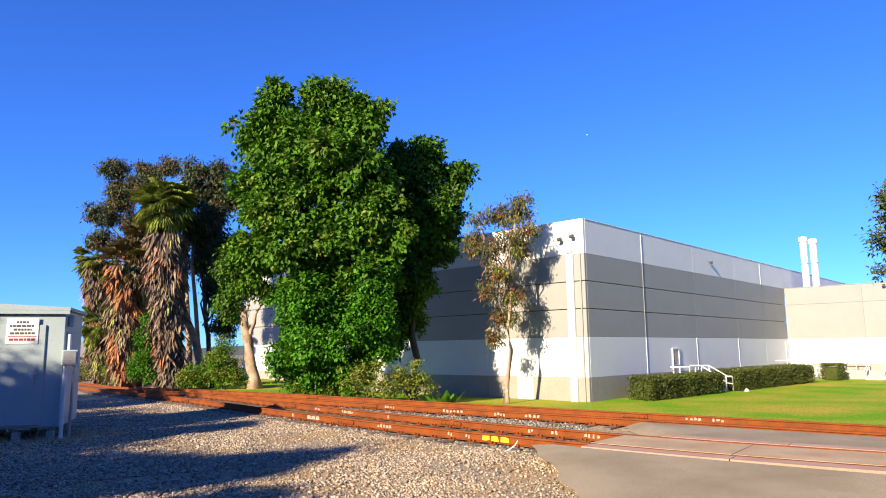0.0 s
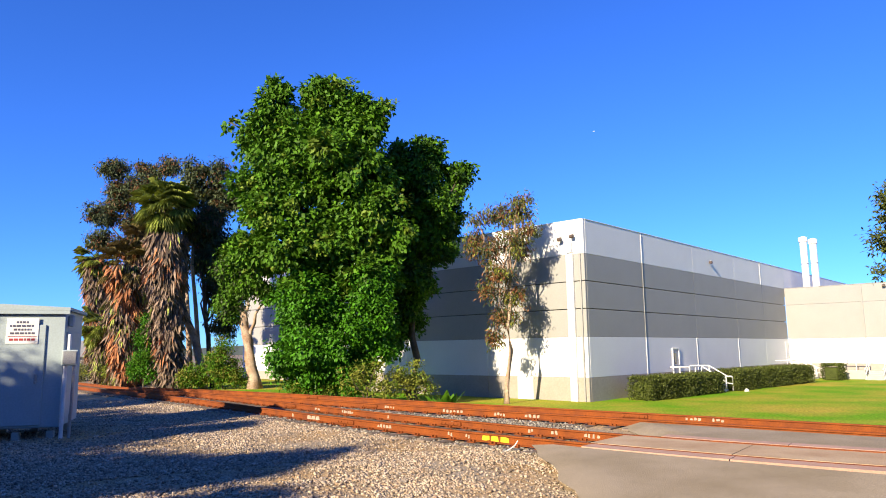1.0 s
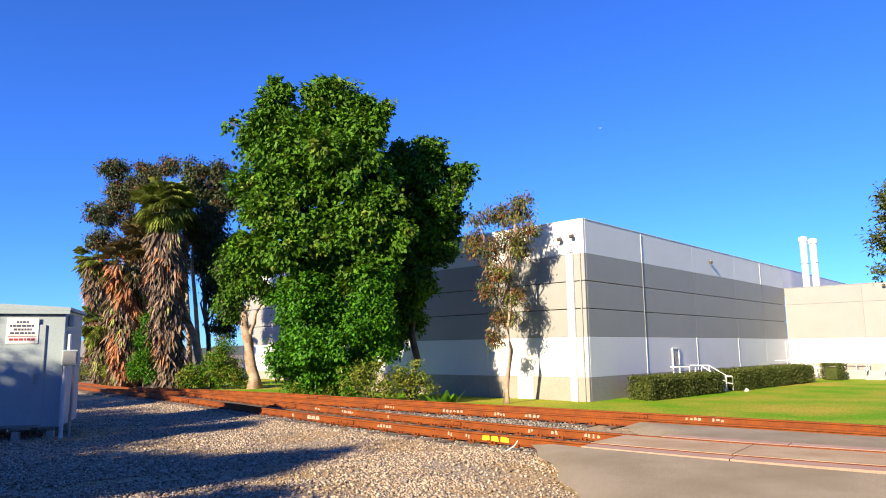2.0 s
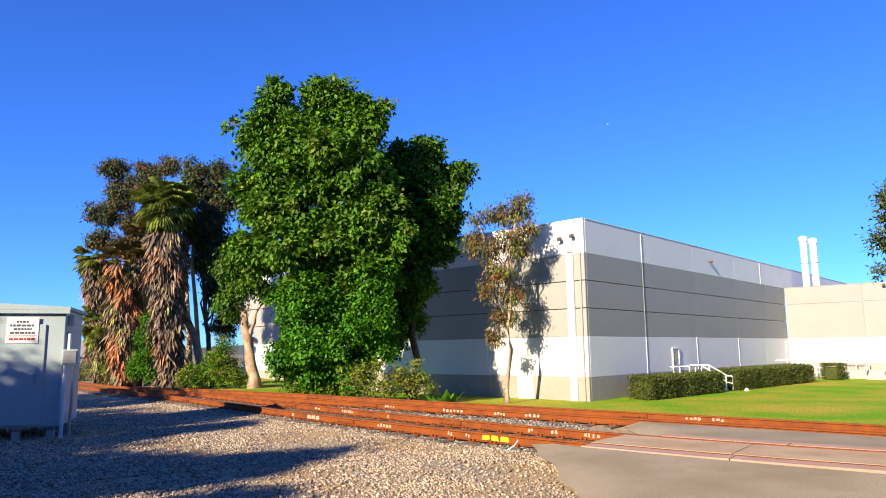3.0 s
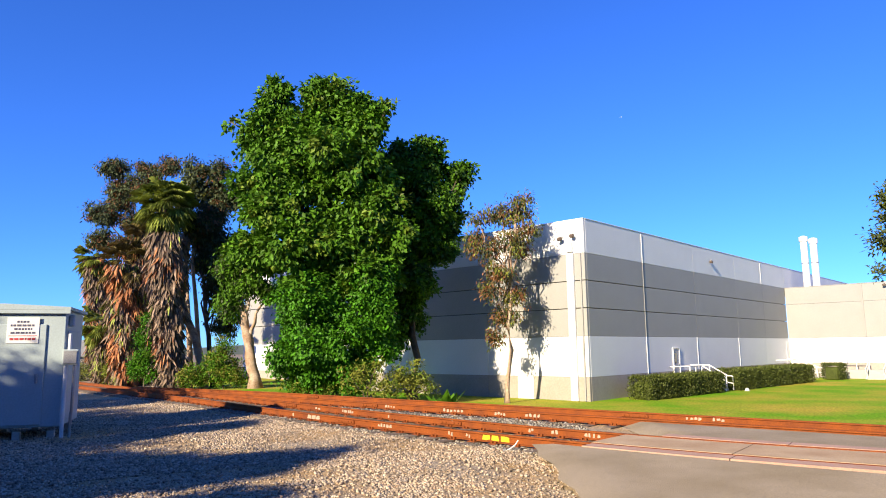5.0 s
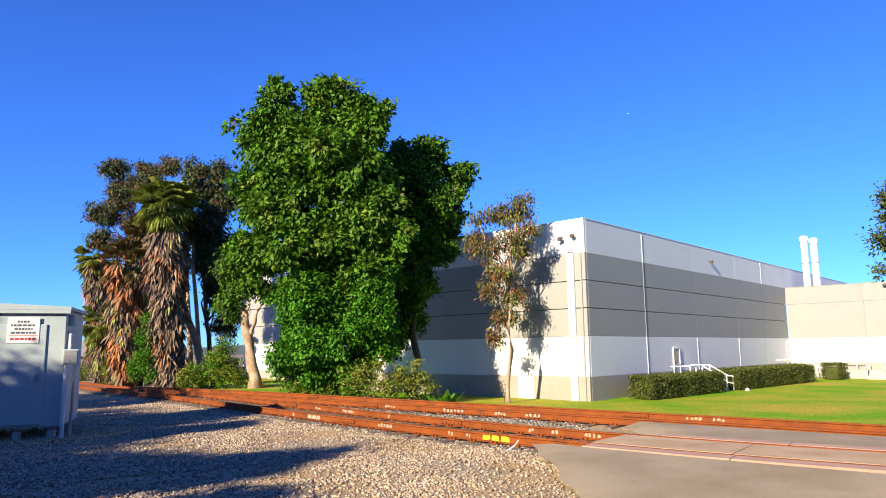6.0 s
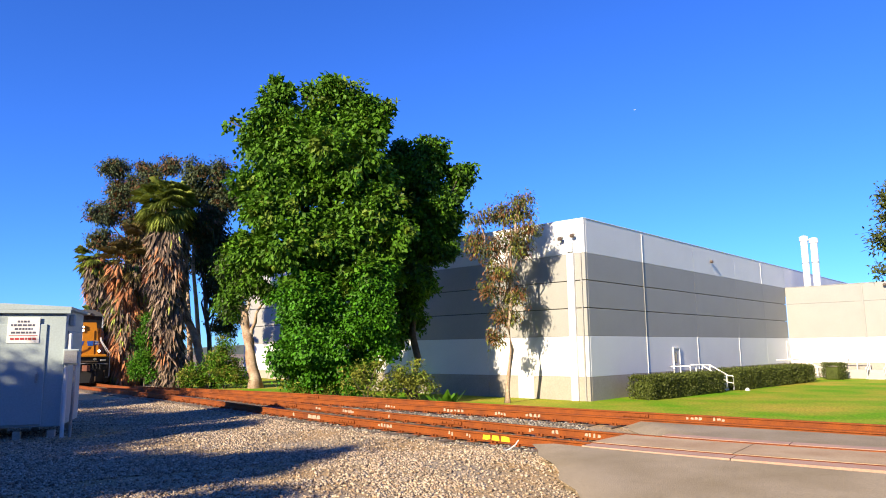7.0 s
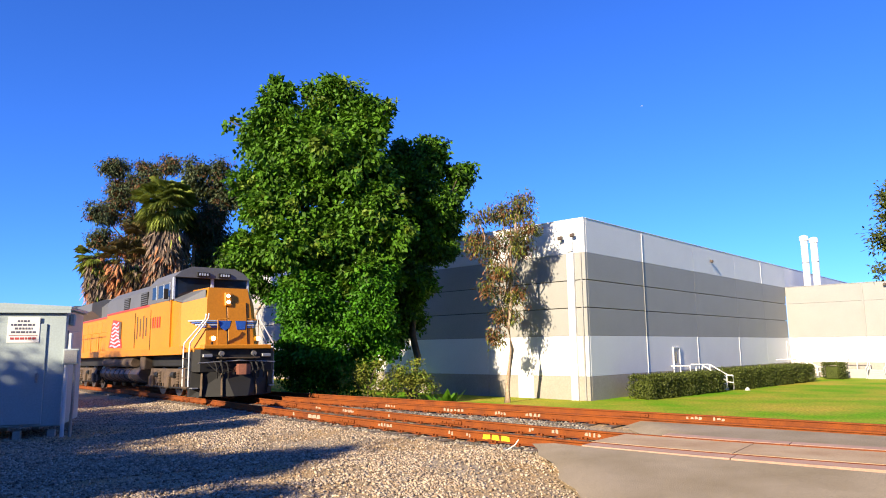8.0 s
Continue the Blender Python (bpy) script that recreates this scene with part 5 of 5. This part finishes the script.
    top = [(-3.1, -1.46, 3.60), (-2.25, -1.40, 3.44), (-1.26, -0.80, 3.62), (-1.26, 0.80, 3.62), (-2.25, 1.40, 3.44), (-3.1, 1.46, 3.60)]
    nose = part("nose", slab(low, top), LYEL, t)
    part("nose_cap", slab([(-3.06, -0.80, 3.56), (-1.26, -0.79, 3.60), (-1.26, 0.79, 3.60), (-3.06, 0.80, 3.56)], [(-3.06, -0.74, 4.00), (-1.32, -0.74, 3.98), (-1.32, 0.74, 3.98), (-3.06, 0.74, 4.00)]), LYEL, t)
    for sd in (-1, 1):
        part("glare_panel", slab([(-3.06, sd * 0.82, 3.60), (-1.40, sd * 0.82, 3.60), (-2.23, sd * 1.36, 3.46), (-3.06, sd * 1.44, 3.60)],
                                 [(-3.06, sd * 0.81, 3.95), (-1.42, sd * 0.81, 3.92), (-2.23, sd * 1.36, 3.53), (-3.06, sd * 1.44, 3.66)]), LGREY, t, "grey anti-glare panel")
    tilt = math.degrees(math.atan2(0.27, 1.84))
    fm = pose(-0.98, 0, 1.78, 0, -tilt, 0)
    nd = part("nose_door", Shape().box((0.02, 0.28, 0.83), (0.04, 0.72, 1.62), ch=0.012), LYEL, nose, m=fm)
    part("door_seam", Shape().box((0.012, -0.10, 0.83), (0.03, 0.03, 1.7)), LBLACK, nose, m=fm)
    part("door_seam", Shape().box((0.012, 0.66, 0.83), (0.03, 0.03, 1.7)), LBLACK, nose, m=fm)
    part("shield", slab([(0.03, -0.44, 0.98), (0.03, -0.36, 0.72), (0.03, -0.2, 0.62), (0.03, -0.04, 0.72), (0.03, 0.04, 0.98)], [(0.05, -0.44, 0.98), (0.05, -0.36, 0.72), (0.05, -0.2, 0.62), (0.05, -0.04, 0.72), (0.05, 0.04, 0.98)]), LBLUE, nose, "blue shield-shaped emblem", m=fm)
    part("shield", slab([(0.045, 0.2, 0.98), (0.045, 0.25, 0.66), (0.045, 0.55, 0.66), (0.045, 0.6, 0.98)], [(0.06, 0.2, 0.98), (0.06, 0.25, 0.66), (0.06, 0.55, 0.66), (0.06, 0.6, 0.98)]), LBLUE, nose, m=fm)
    for k in range(4):
        z, w = 0.98 - 0.075 * k, 0.46 - 0.07 * k
        for y0, y1 in ((-0.46 - w, -0.44), (0.62, 0.64 + w * 0.6)):
            y0, y1 = max(y0, -0.90), min(y1, 0.90)
            part("wing_stripe", Shape().box((0.018, (y0 + y1) / 2, z), (0.02, y1 - y0, 0.045)), LPALE if k % 2 == 0 else LBLUE, nose, m=fm)
    for sd in (-1, 1):
        for k in range(4):
            ln = 0.75 - 0.16 * k
            d = Vector((-0.77, sd * 0.54, 0)).normalized()
            n = Vector((0.54, sd * 0.77, 0)).normalized()
            z = 2.76 - 0.075 * k
            back = (z - 1.78) / 1.84
            a = Vector((-0.98 - 0.27 * back, sd * (0.92 - 0.12 * back), z)) + n * 0.012
            b = a + d * ln
            s = slab([tuple(a - n * 0.03 + Vector((0, 0, -0.022))), tuple(b - n * 0.03 + Vector((0, 0, -0.022))), tuple(b + n * 0.03 + Vector((0, 0, -0.022))), tuple(a + n * 0.03 + Vector((0, 0, -0.022)))],
                     [tuple(a - n * 0.03 + Vector((0, 0, 0.022))), tuple(b - n * 0.03 + Vector((0, 0, 0.022))), tuple(b + n * 0.03 + Vector((0, 0, 0.022))), tuple(a + n * 0.03 + Vector((0, 0, 0.022)))])
            part("wing_stripe", s, LPALE if k % 2 == 0 else LBLUE, nose)
    hl = part("headlight", Shape().box((0.05, -0.06, 1.78), (0.10, 0.26, 0.52), ch=0.03), LYEL, t, m=fm)
    for z in (1.67, 1.90):
        part("lens", Shape().tube([(0.09, -0.06, z), (0.115, -0.06, z)], 0.068, 14), LAMP, hl)
    for sd in (-1, 1):
        dl = part("ditch_light", Shape().tube([(-0.62, sd * 0.83, 2.10), (-0.46, sd * 0.83, 2.10)], 0.10, 14), LYEL, t, smooth=True)
        part("lens", Shape().tube([(-0.46, sd * 0.83, 2.10), (-0.44, sd * 0.83, 2.10)], 0.078, 14), LAMP, dl)
        part("lamp_post", Shape().box((-0.56, sd * 0.83, 1.88), (0.06, 0.06, 0.2)), LBLACK, dl)
    # cab
    part("cab_body", Shape().prism([(-1.52, 1.78), (1.52, 1.78), (1.52, 3.61), (-1.52, 3.61)], -5.2, -2.5, axis=0), LYEL, t)
    cu = part("cab_roof", Shape().prism([(-1.52, 3.62), (1.52, 3.62), (1.50, 4.42), (1.25, 4.70), (0.85, 4.88), (-0.85, 4.88), (-1.25, 4.70), (-1.50, 4.42)], -5.2, -2.45, axis=0), LGREY, t)
    part("visor", Shape().prism([(-1.48, 4.49), (1.48, 4.49), (1.23, 4.73), (0.84, 4.91), (-0.84, 4.91), (-1.23, 4.73)], -2.45, -2.25, axis=0), LGREY, cu)
    for sd in (-1, 1):
        part("windshield", slab([(-2.44, sd * 0.08, 4.00), (-2.44, sd * 1.40, 3.72), (-2.40, sd * 1.40, 3.72), (-2.40, sd * 0.08, 4.00)],
                                [(-2.44, sd * 0.08, 4.50), (-2.44, sd * 1.38, 4.46), (-2.40, sd * 1.38, 4.46), (-2.40, sd * 0.08, 4.50)]), LGLASS, cu)
        part("corner_post", Shape().box((-2.42, sd * 1.455, 4.06), (0.10, 0.10, 0.86), ch=0.02), LPALE, cu, "pale cab corner post")
        nb = part("number_board", Shape().box((-2.22, sd * 0.42, 4.62), (0.08, 0.50, 0.16), ch=0.01), LBLACK, cu)
        for k in range(4):
            part("digit_bar", Shape().box((-2.175, sd * 0.42 - 0.15 + 0.1 * k, 4.62), (0.01, 0.055, 0.09)), LPALE, nb)
        for x, w in ((-3.0, 0.62), (-3.75, 0.62), (-4.6, 0.5)):
            wd = part("side_window", Shape().box((x, sd * 1.515, 4.02), (w, 0.03, 0.50), ch=0.008), LGLASS, cu)
            part("window_frame", Shape().box((x + w / 2 + 0.05, sd * 1.525, 4.02), (0.05, 0.03, 0.58)), LPALE, wd)
        part("door_seam", Shape().box((-4.95, sd * 1.525, 2.6), (0.03, 0.02, 1.6)), LBLACK, t)
        part("number_bars", Shape().box((-3.75, sd * 1.53, 2.85), (0.16, 0.02, 0.42)).box((-4.05, sd * 1.53, 2.85), (0.14, 0.02, 0.44)).box((-4.35, sd * 1.53, 2.85), (0.08, 0.02, 0.44)).box((-4.62, sd * 1.53, 2.85), (0.14, 0.02, 0.42)), LRED, t, "red road-number bars")
    part("centre_post", Shape().box((-2.41, 0, 4.25), (0.08, 0.13, 0.52), ch=0.015), LPALE, cu)
    part("mirror", Shape().box((-2.6, -1.68, 3.85), (0.05, 0.16, 0.4), ch=0.01), LBLACK, t)
    part("wiper", Shape().tube([(-2.38, -0.7, 3.55), (-2.37, -0.5, 4.0)], 0.012), LBLACK, cu)
    part("horn", Shape().tube([(-6.4, 0, 4.75), (-5.8, 0, 4.82), (-5.6, 0, 4.82)], [0.03, 0.05, 0.11], 10), METAL, t, smooth=True)
    # wide equipment cabinet behind the cab, then the long hood
    part("cabinet", Shape().prism([(-1.46, 1.78), (1.46, 1.78), (1.46, 3.55), (-1.46, 3.55)], -12.4, -5.21, axis=0), LYEL, t)
    part("cabinet_roof", Shape().prism([(-1.46, 3.64), (1.46, 3.64), (1.42, 4.25), (1.05, 4.56), (-1.05, 4.56), (-1.42, 4.25)], -12.4, -5.21, axis=0), LGREY, t)
    part("stripe", Shape().box((-8.8, 0, 3.595), (7.2, 2.94, 0.086)), LRED, t)
    part("hood", Shape().prism([(-1.02, 1.78), (1.02, 1.78), (1.02, 3.55), (-1.02, 3.55)], -21.3, -12.41, axis=0), LYEL, t)
    part("hood_roof", Shape().prism([(-1.02, 3.64), (1.02, 3.64), (1.02, 4.2), (0.75, 4.45), (-0.75, 4.45), (-1.02, 4.2)], -21.3, -12.41, axis=0), LGREY, t)
    part("stripe", Shape().box((-16.85, 0, 3.595), (8.9, 2.06, 0.086)), LRED, t)
    part("radiator", Shape().prism([(-1.02, 3.66), (1.02, 3.66), (1.5, 4.0), (1.5, 4.42), (0.9, 4.62), (-0.9, 4.62), (-1.5, 4.42), (-1.5, 4.0)], -20.8, -16.2, axis=0), LGREY, t)
    for x, w, h, zc in ((-6.2, 1.0, 0.55, 3.92), (-8.9, 0.9, 0.5, 3.9)):
        for sd in (-1, 1):
            g = part("grille", Shape().box((x, sd * 1.452, zc), (w, 0.04, h), ch=0.01), LBLACK, t)
            for k in range(6):
                part("louvre", Shape().box((x, sd * 1.478, zc - h / 2 + 0.06 + k * (h - 0.1) / 5), (w - 0.06, 0.02, 0.03)), LGREY, g)
    for x in np.arange(-20.6, -12.8, 1.05):
        for sd in (-1, 1):
            part("hood_door", Shape().box((x, sd * 1.03, 2.65), (0.98, 0.03, 1.55), ch=0.008), LYEL, t)
    for x in (-11.2, -13.0, -17.4, -18.6, -19.8):
        part("roof_fan", Shape().tube([(x, 0, 4.4), (x, 0, 4.72)], [0.62, 0.58], 20), LGREY, t, smooth=True)
    part("exhaust", Shape().box((-14.6, 0, 4.55), (0.9, 0.5, 0.26), ch=0.04), LBLACK, t)
    # lettering bars and flag painting on the cabinet side
    for sd in (-1, 1):
        for k, x in enumerate((-5.75, -6.15, -6.6, -7.05)):
            part("lettering_bar", Shape().box((x, sd * 1.466, 2.75), (0.12, 0.014, 0.95 if k % 2 else 0.75)), LBROWN, t)
        fl = part("flag_painting", slab([(-9.4, sd * 1.463, 1.95), (-11.8, sd * 1.463, 2.0), (-11.8, sd * 1.475, 2.0), (-9.4, sd * 1.475, 1.95)],
                                        [(-9.9, sd * 1.463, 3.2), (-11.2, sd * 1.463, 3.3), (-11.2, sd * 1.475, 3.3), (-9.9, sd * 1.475, 3.2)]), LRED, t, "waving red and white striped flag painting")
        for k in range(7):
            z = 2.06 + 0.17 * k
            w = 1.9 - 0.13 * k
            wave = [(-10.6 - w / 2 + w * q / 6, z + 0.05 * math.sin(q * 1.4 + k)) for q in range(7)]
            ring = [(x, zz - 0.04) for x, zz in wave] + [(x, zz + 0.04) for x, zz in wave[::-1]]
            part("flag_stripe", Shape().prism(ring, sd * 1.478, sd * 1.484), LPALE, fl)
        part("flag_canton", Shape().box((-9.75, sd * 1.488, 2.75), (0.3, 0.012, 0.8)), LBROWN, fl)
        part("cabinet_seam", Shape().box((-7.4, sd * 1.47, 2.65), (0.03, 0.02, 1.5)), LBLACK, t)
    # the cab and the cabinet behind it stand 0.6 m back from the nose
    for ob in t.children:
        base = ob.name.split(".")[0]
        if base in ("cab_body", "cab_roof", "cabinet", "cabinet_roof", "stripe", "grille", "number_bars", "door_seam", "mirror", "horn", "lettering_bar", "flag_painting", "cabinet_seam", "centre_post"):
            if sum(v.co.x for v in ob.data.vertices) / len(ob.data.vertices) > -12.5:
                ob.matrix_basis = pose(-0.6, 0, 0)
    # walkway handrails
    for sd in (-1, 1):
        part("walkway_rail", Shape().tube([(-12.6, sd * 1.45, 2.8), (-20.8, sd * 1.45, 2.8)], 0.02, 6), LYEL, t)
        for x in np.arange(-12.8, -21, -1.75):
            part("stanchion", Shape().tube([(x, sd * 1.45, 1.76), (x, sd * 1.45, 2.8)], 0.018, 6), LYEL, t)
    # tank and boxes below
    part("fuel_tank", Shape().prism([(1.40 * math.cos(k * math.pi / 9), 0.80 + 0.50 * math.sin(k * math.pi / 9)) for k in range(18)], -14.2, -7.4, axis=0), LTANK, t, smooth=True)
    for x in np.arange(-8.9, -14.2, -0.85):
        part("tank_band", Shape().prism([(1.42 * math.cos(k * math.pi / 9), 0.80 + 0.52 * math.sin(k * math.pi / 9)) for k in range(18)], x - 0.03, x + 0.03, axis=0), LBROWN, t)
    part("air_tank", Shape().tube([(-8.4, -1.25, 1.3), (-13.6, -1.25, 1.3)], 0.2, 14), LBROWN, t, smooth=True)
    part("air_tank", Shape().tube([(-8.4, 1.25, 1.3), (-13.6, 1.25, 1.3)], 0.2, 14), LBROWN, t, smooth=True)
    part("battery_box", Shape().box((-6.9, -1.2, 1.3), (0.7, 0.4, 0.6), ch=0.03), LBROWN, t)
    for x in (-3.9, -18.0):
        make_truck(t, x)
    part("rear_plate", Shape().box((-21.7, 0, 1.3), (0.2, 2.9, 0.9), ch=0.03), LBLACK, t)
    part("rear_coupler", Shape().box((-21.95, 0, 1.0), (0.6, 0.24, 0.26), ch=0.04), LCOUP, t)
    return t


locomotive = make_locomotive()
second_unit = copy_thing(locomotive, Matrix())
tagged(second_unit, "second yellow and grey locomotive coupled behind the leading one")


def make_aircraft():
    """A small far aeroplane crossing the sky."""
    t = thing("aeroplane", "tiny far white aeroplane crossing the blue sky", "aeroplane")
    part("fuselage", Shape().tube([(-6, 0, 0.4), (-3, 0, 0.2), (0, 0, 0), (4, 0, 0), (5.5, 0, -0.2)], [0.2, 0.6, 0.85, 0.85, 0.3], 12), TRIM, t, smooth="all")
    part("wing", Shape().prism([(-0.9, -7.5), (0.5, -7.5), (1.2, 0), (0.5, 7.5), (-0.9, 7.5), (-1.0, 0)], -0.35, -0.15, axis=2), TRIM, t)
    part("tailplane", Shape().prism([(-6.2, -2.4), (-5.4, -2.4), (-4.8, 0), (-5.4, 2.4), (-6.2, 2.4)], 0.4, 0.52, axis=2), TRIM, t)
    part("fin", Shape().prism([(-6.4, 2.4), (-5.6, 2.4), (-4.4, 0.4), (-6.2, 0.4)], -0.08, 0.08), TRIM, t)
    return t


aeroplane = make_aircraft()


# ---- movement ----
def motions():
    # distance along the near track, from its point nearest x = 0
    line = course(near_y, -175, 8, 0.25, 0.0)
    run = [0.0]
    for a, b in zip(line, line[1:]):
        run.append(run[-1] + (b - a).length)
    zero = next(r for r, p in zip(run, line) if p.x >= 0)
    run = np.array(run) - zero
    px, py = np.array([p.x for p in line]), np.array([p.y for p in line])

    def on_track(s):
        return Vector((np.interp(s, run, px), np.interp(s, run, py), grade(np.interp(s, run, px))))

    def unit_pose(s):
        f, r = on_track(s - 3.9), on_track(s - 18.0)
        d = (f - r).normalized()
        o = f + d * 3.9
        return pose(o.x, o.y, o.z, 0, -math.degrees(math.asin(d.z)), math.degrees(math.atan2(d.y, d.x)))

    def head(t):
        return -11.1 - 25.3 * (8.0 - t)

    times = [0.5 * k for k in range(13)] + [6.2 + 0.1 * k for k in range(19)]
    walk(locomotive, [(t, unit_pose(head(t))) for t in times])
    walk(second_unit, [(t, unit_pose(head(t) - 22.4)) for t in times])
    # wheelsets roll a step under a quarter turn in every thirtieth of a second
    for unit in (locomotive, second_unit):
        for truck in unit.children:
            for w in truck.children:
                if w.name.startswith("wheelset"):
                    x = w.matrix_basis.translation.x
                    walk(w, [(k / FPS, pose(x, 0, WHEEL_R) @ Matrix.Rotation(k * radians(86), 4, "Y")) for k in range(8 * FPS + 1)])
    # the aeroplane climbs slowly to the right
    a, b = Vector((732.60, 3300.00, 1064.38)), Vector((1010.73, 3300.00, 1206.27))
    course_deg = math.degrees(math.atan2(b.y - a.y, b.x - a.x))
    walk(aeroplane, [(t, Matrix.Translation(a.lerp(b, t / 8)) @ pose(0, 0, 0, 25, -20, course_deg)) for t in (0.0, 2.0, 4.0, 6.0, 8.0)])
    # boughs lean and sway in the wind
    sway = [(0.0, 0.0), (1.0, 0.5), (1.5, 1.1), (2.2, 1.3), (3.0, 0.3), (3.5, 0.7), (4.5, -0.2), (5.2, 0.6), (6.0, 1.3), (6.5, 1.8), (7.0, 2.2), (7.5, 2.0), (8.0, 2.1)]
    for tree, gains in ((big_tree, (1.2, 3.0, 0.7)), (shade_tree, (1.7,))):
        boughs = [c for c in tree.children if c.name.startswith("bough")]
        for b, g in zip(boughs, gains):
            o = b.matrix_basis.translation.copy()
            walk(b, [(t, pose(o.x, o.y, o.z, 0.3 * g * math.sin(t * 2), g * a, 0)) for t, a in sway])


motions()
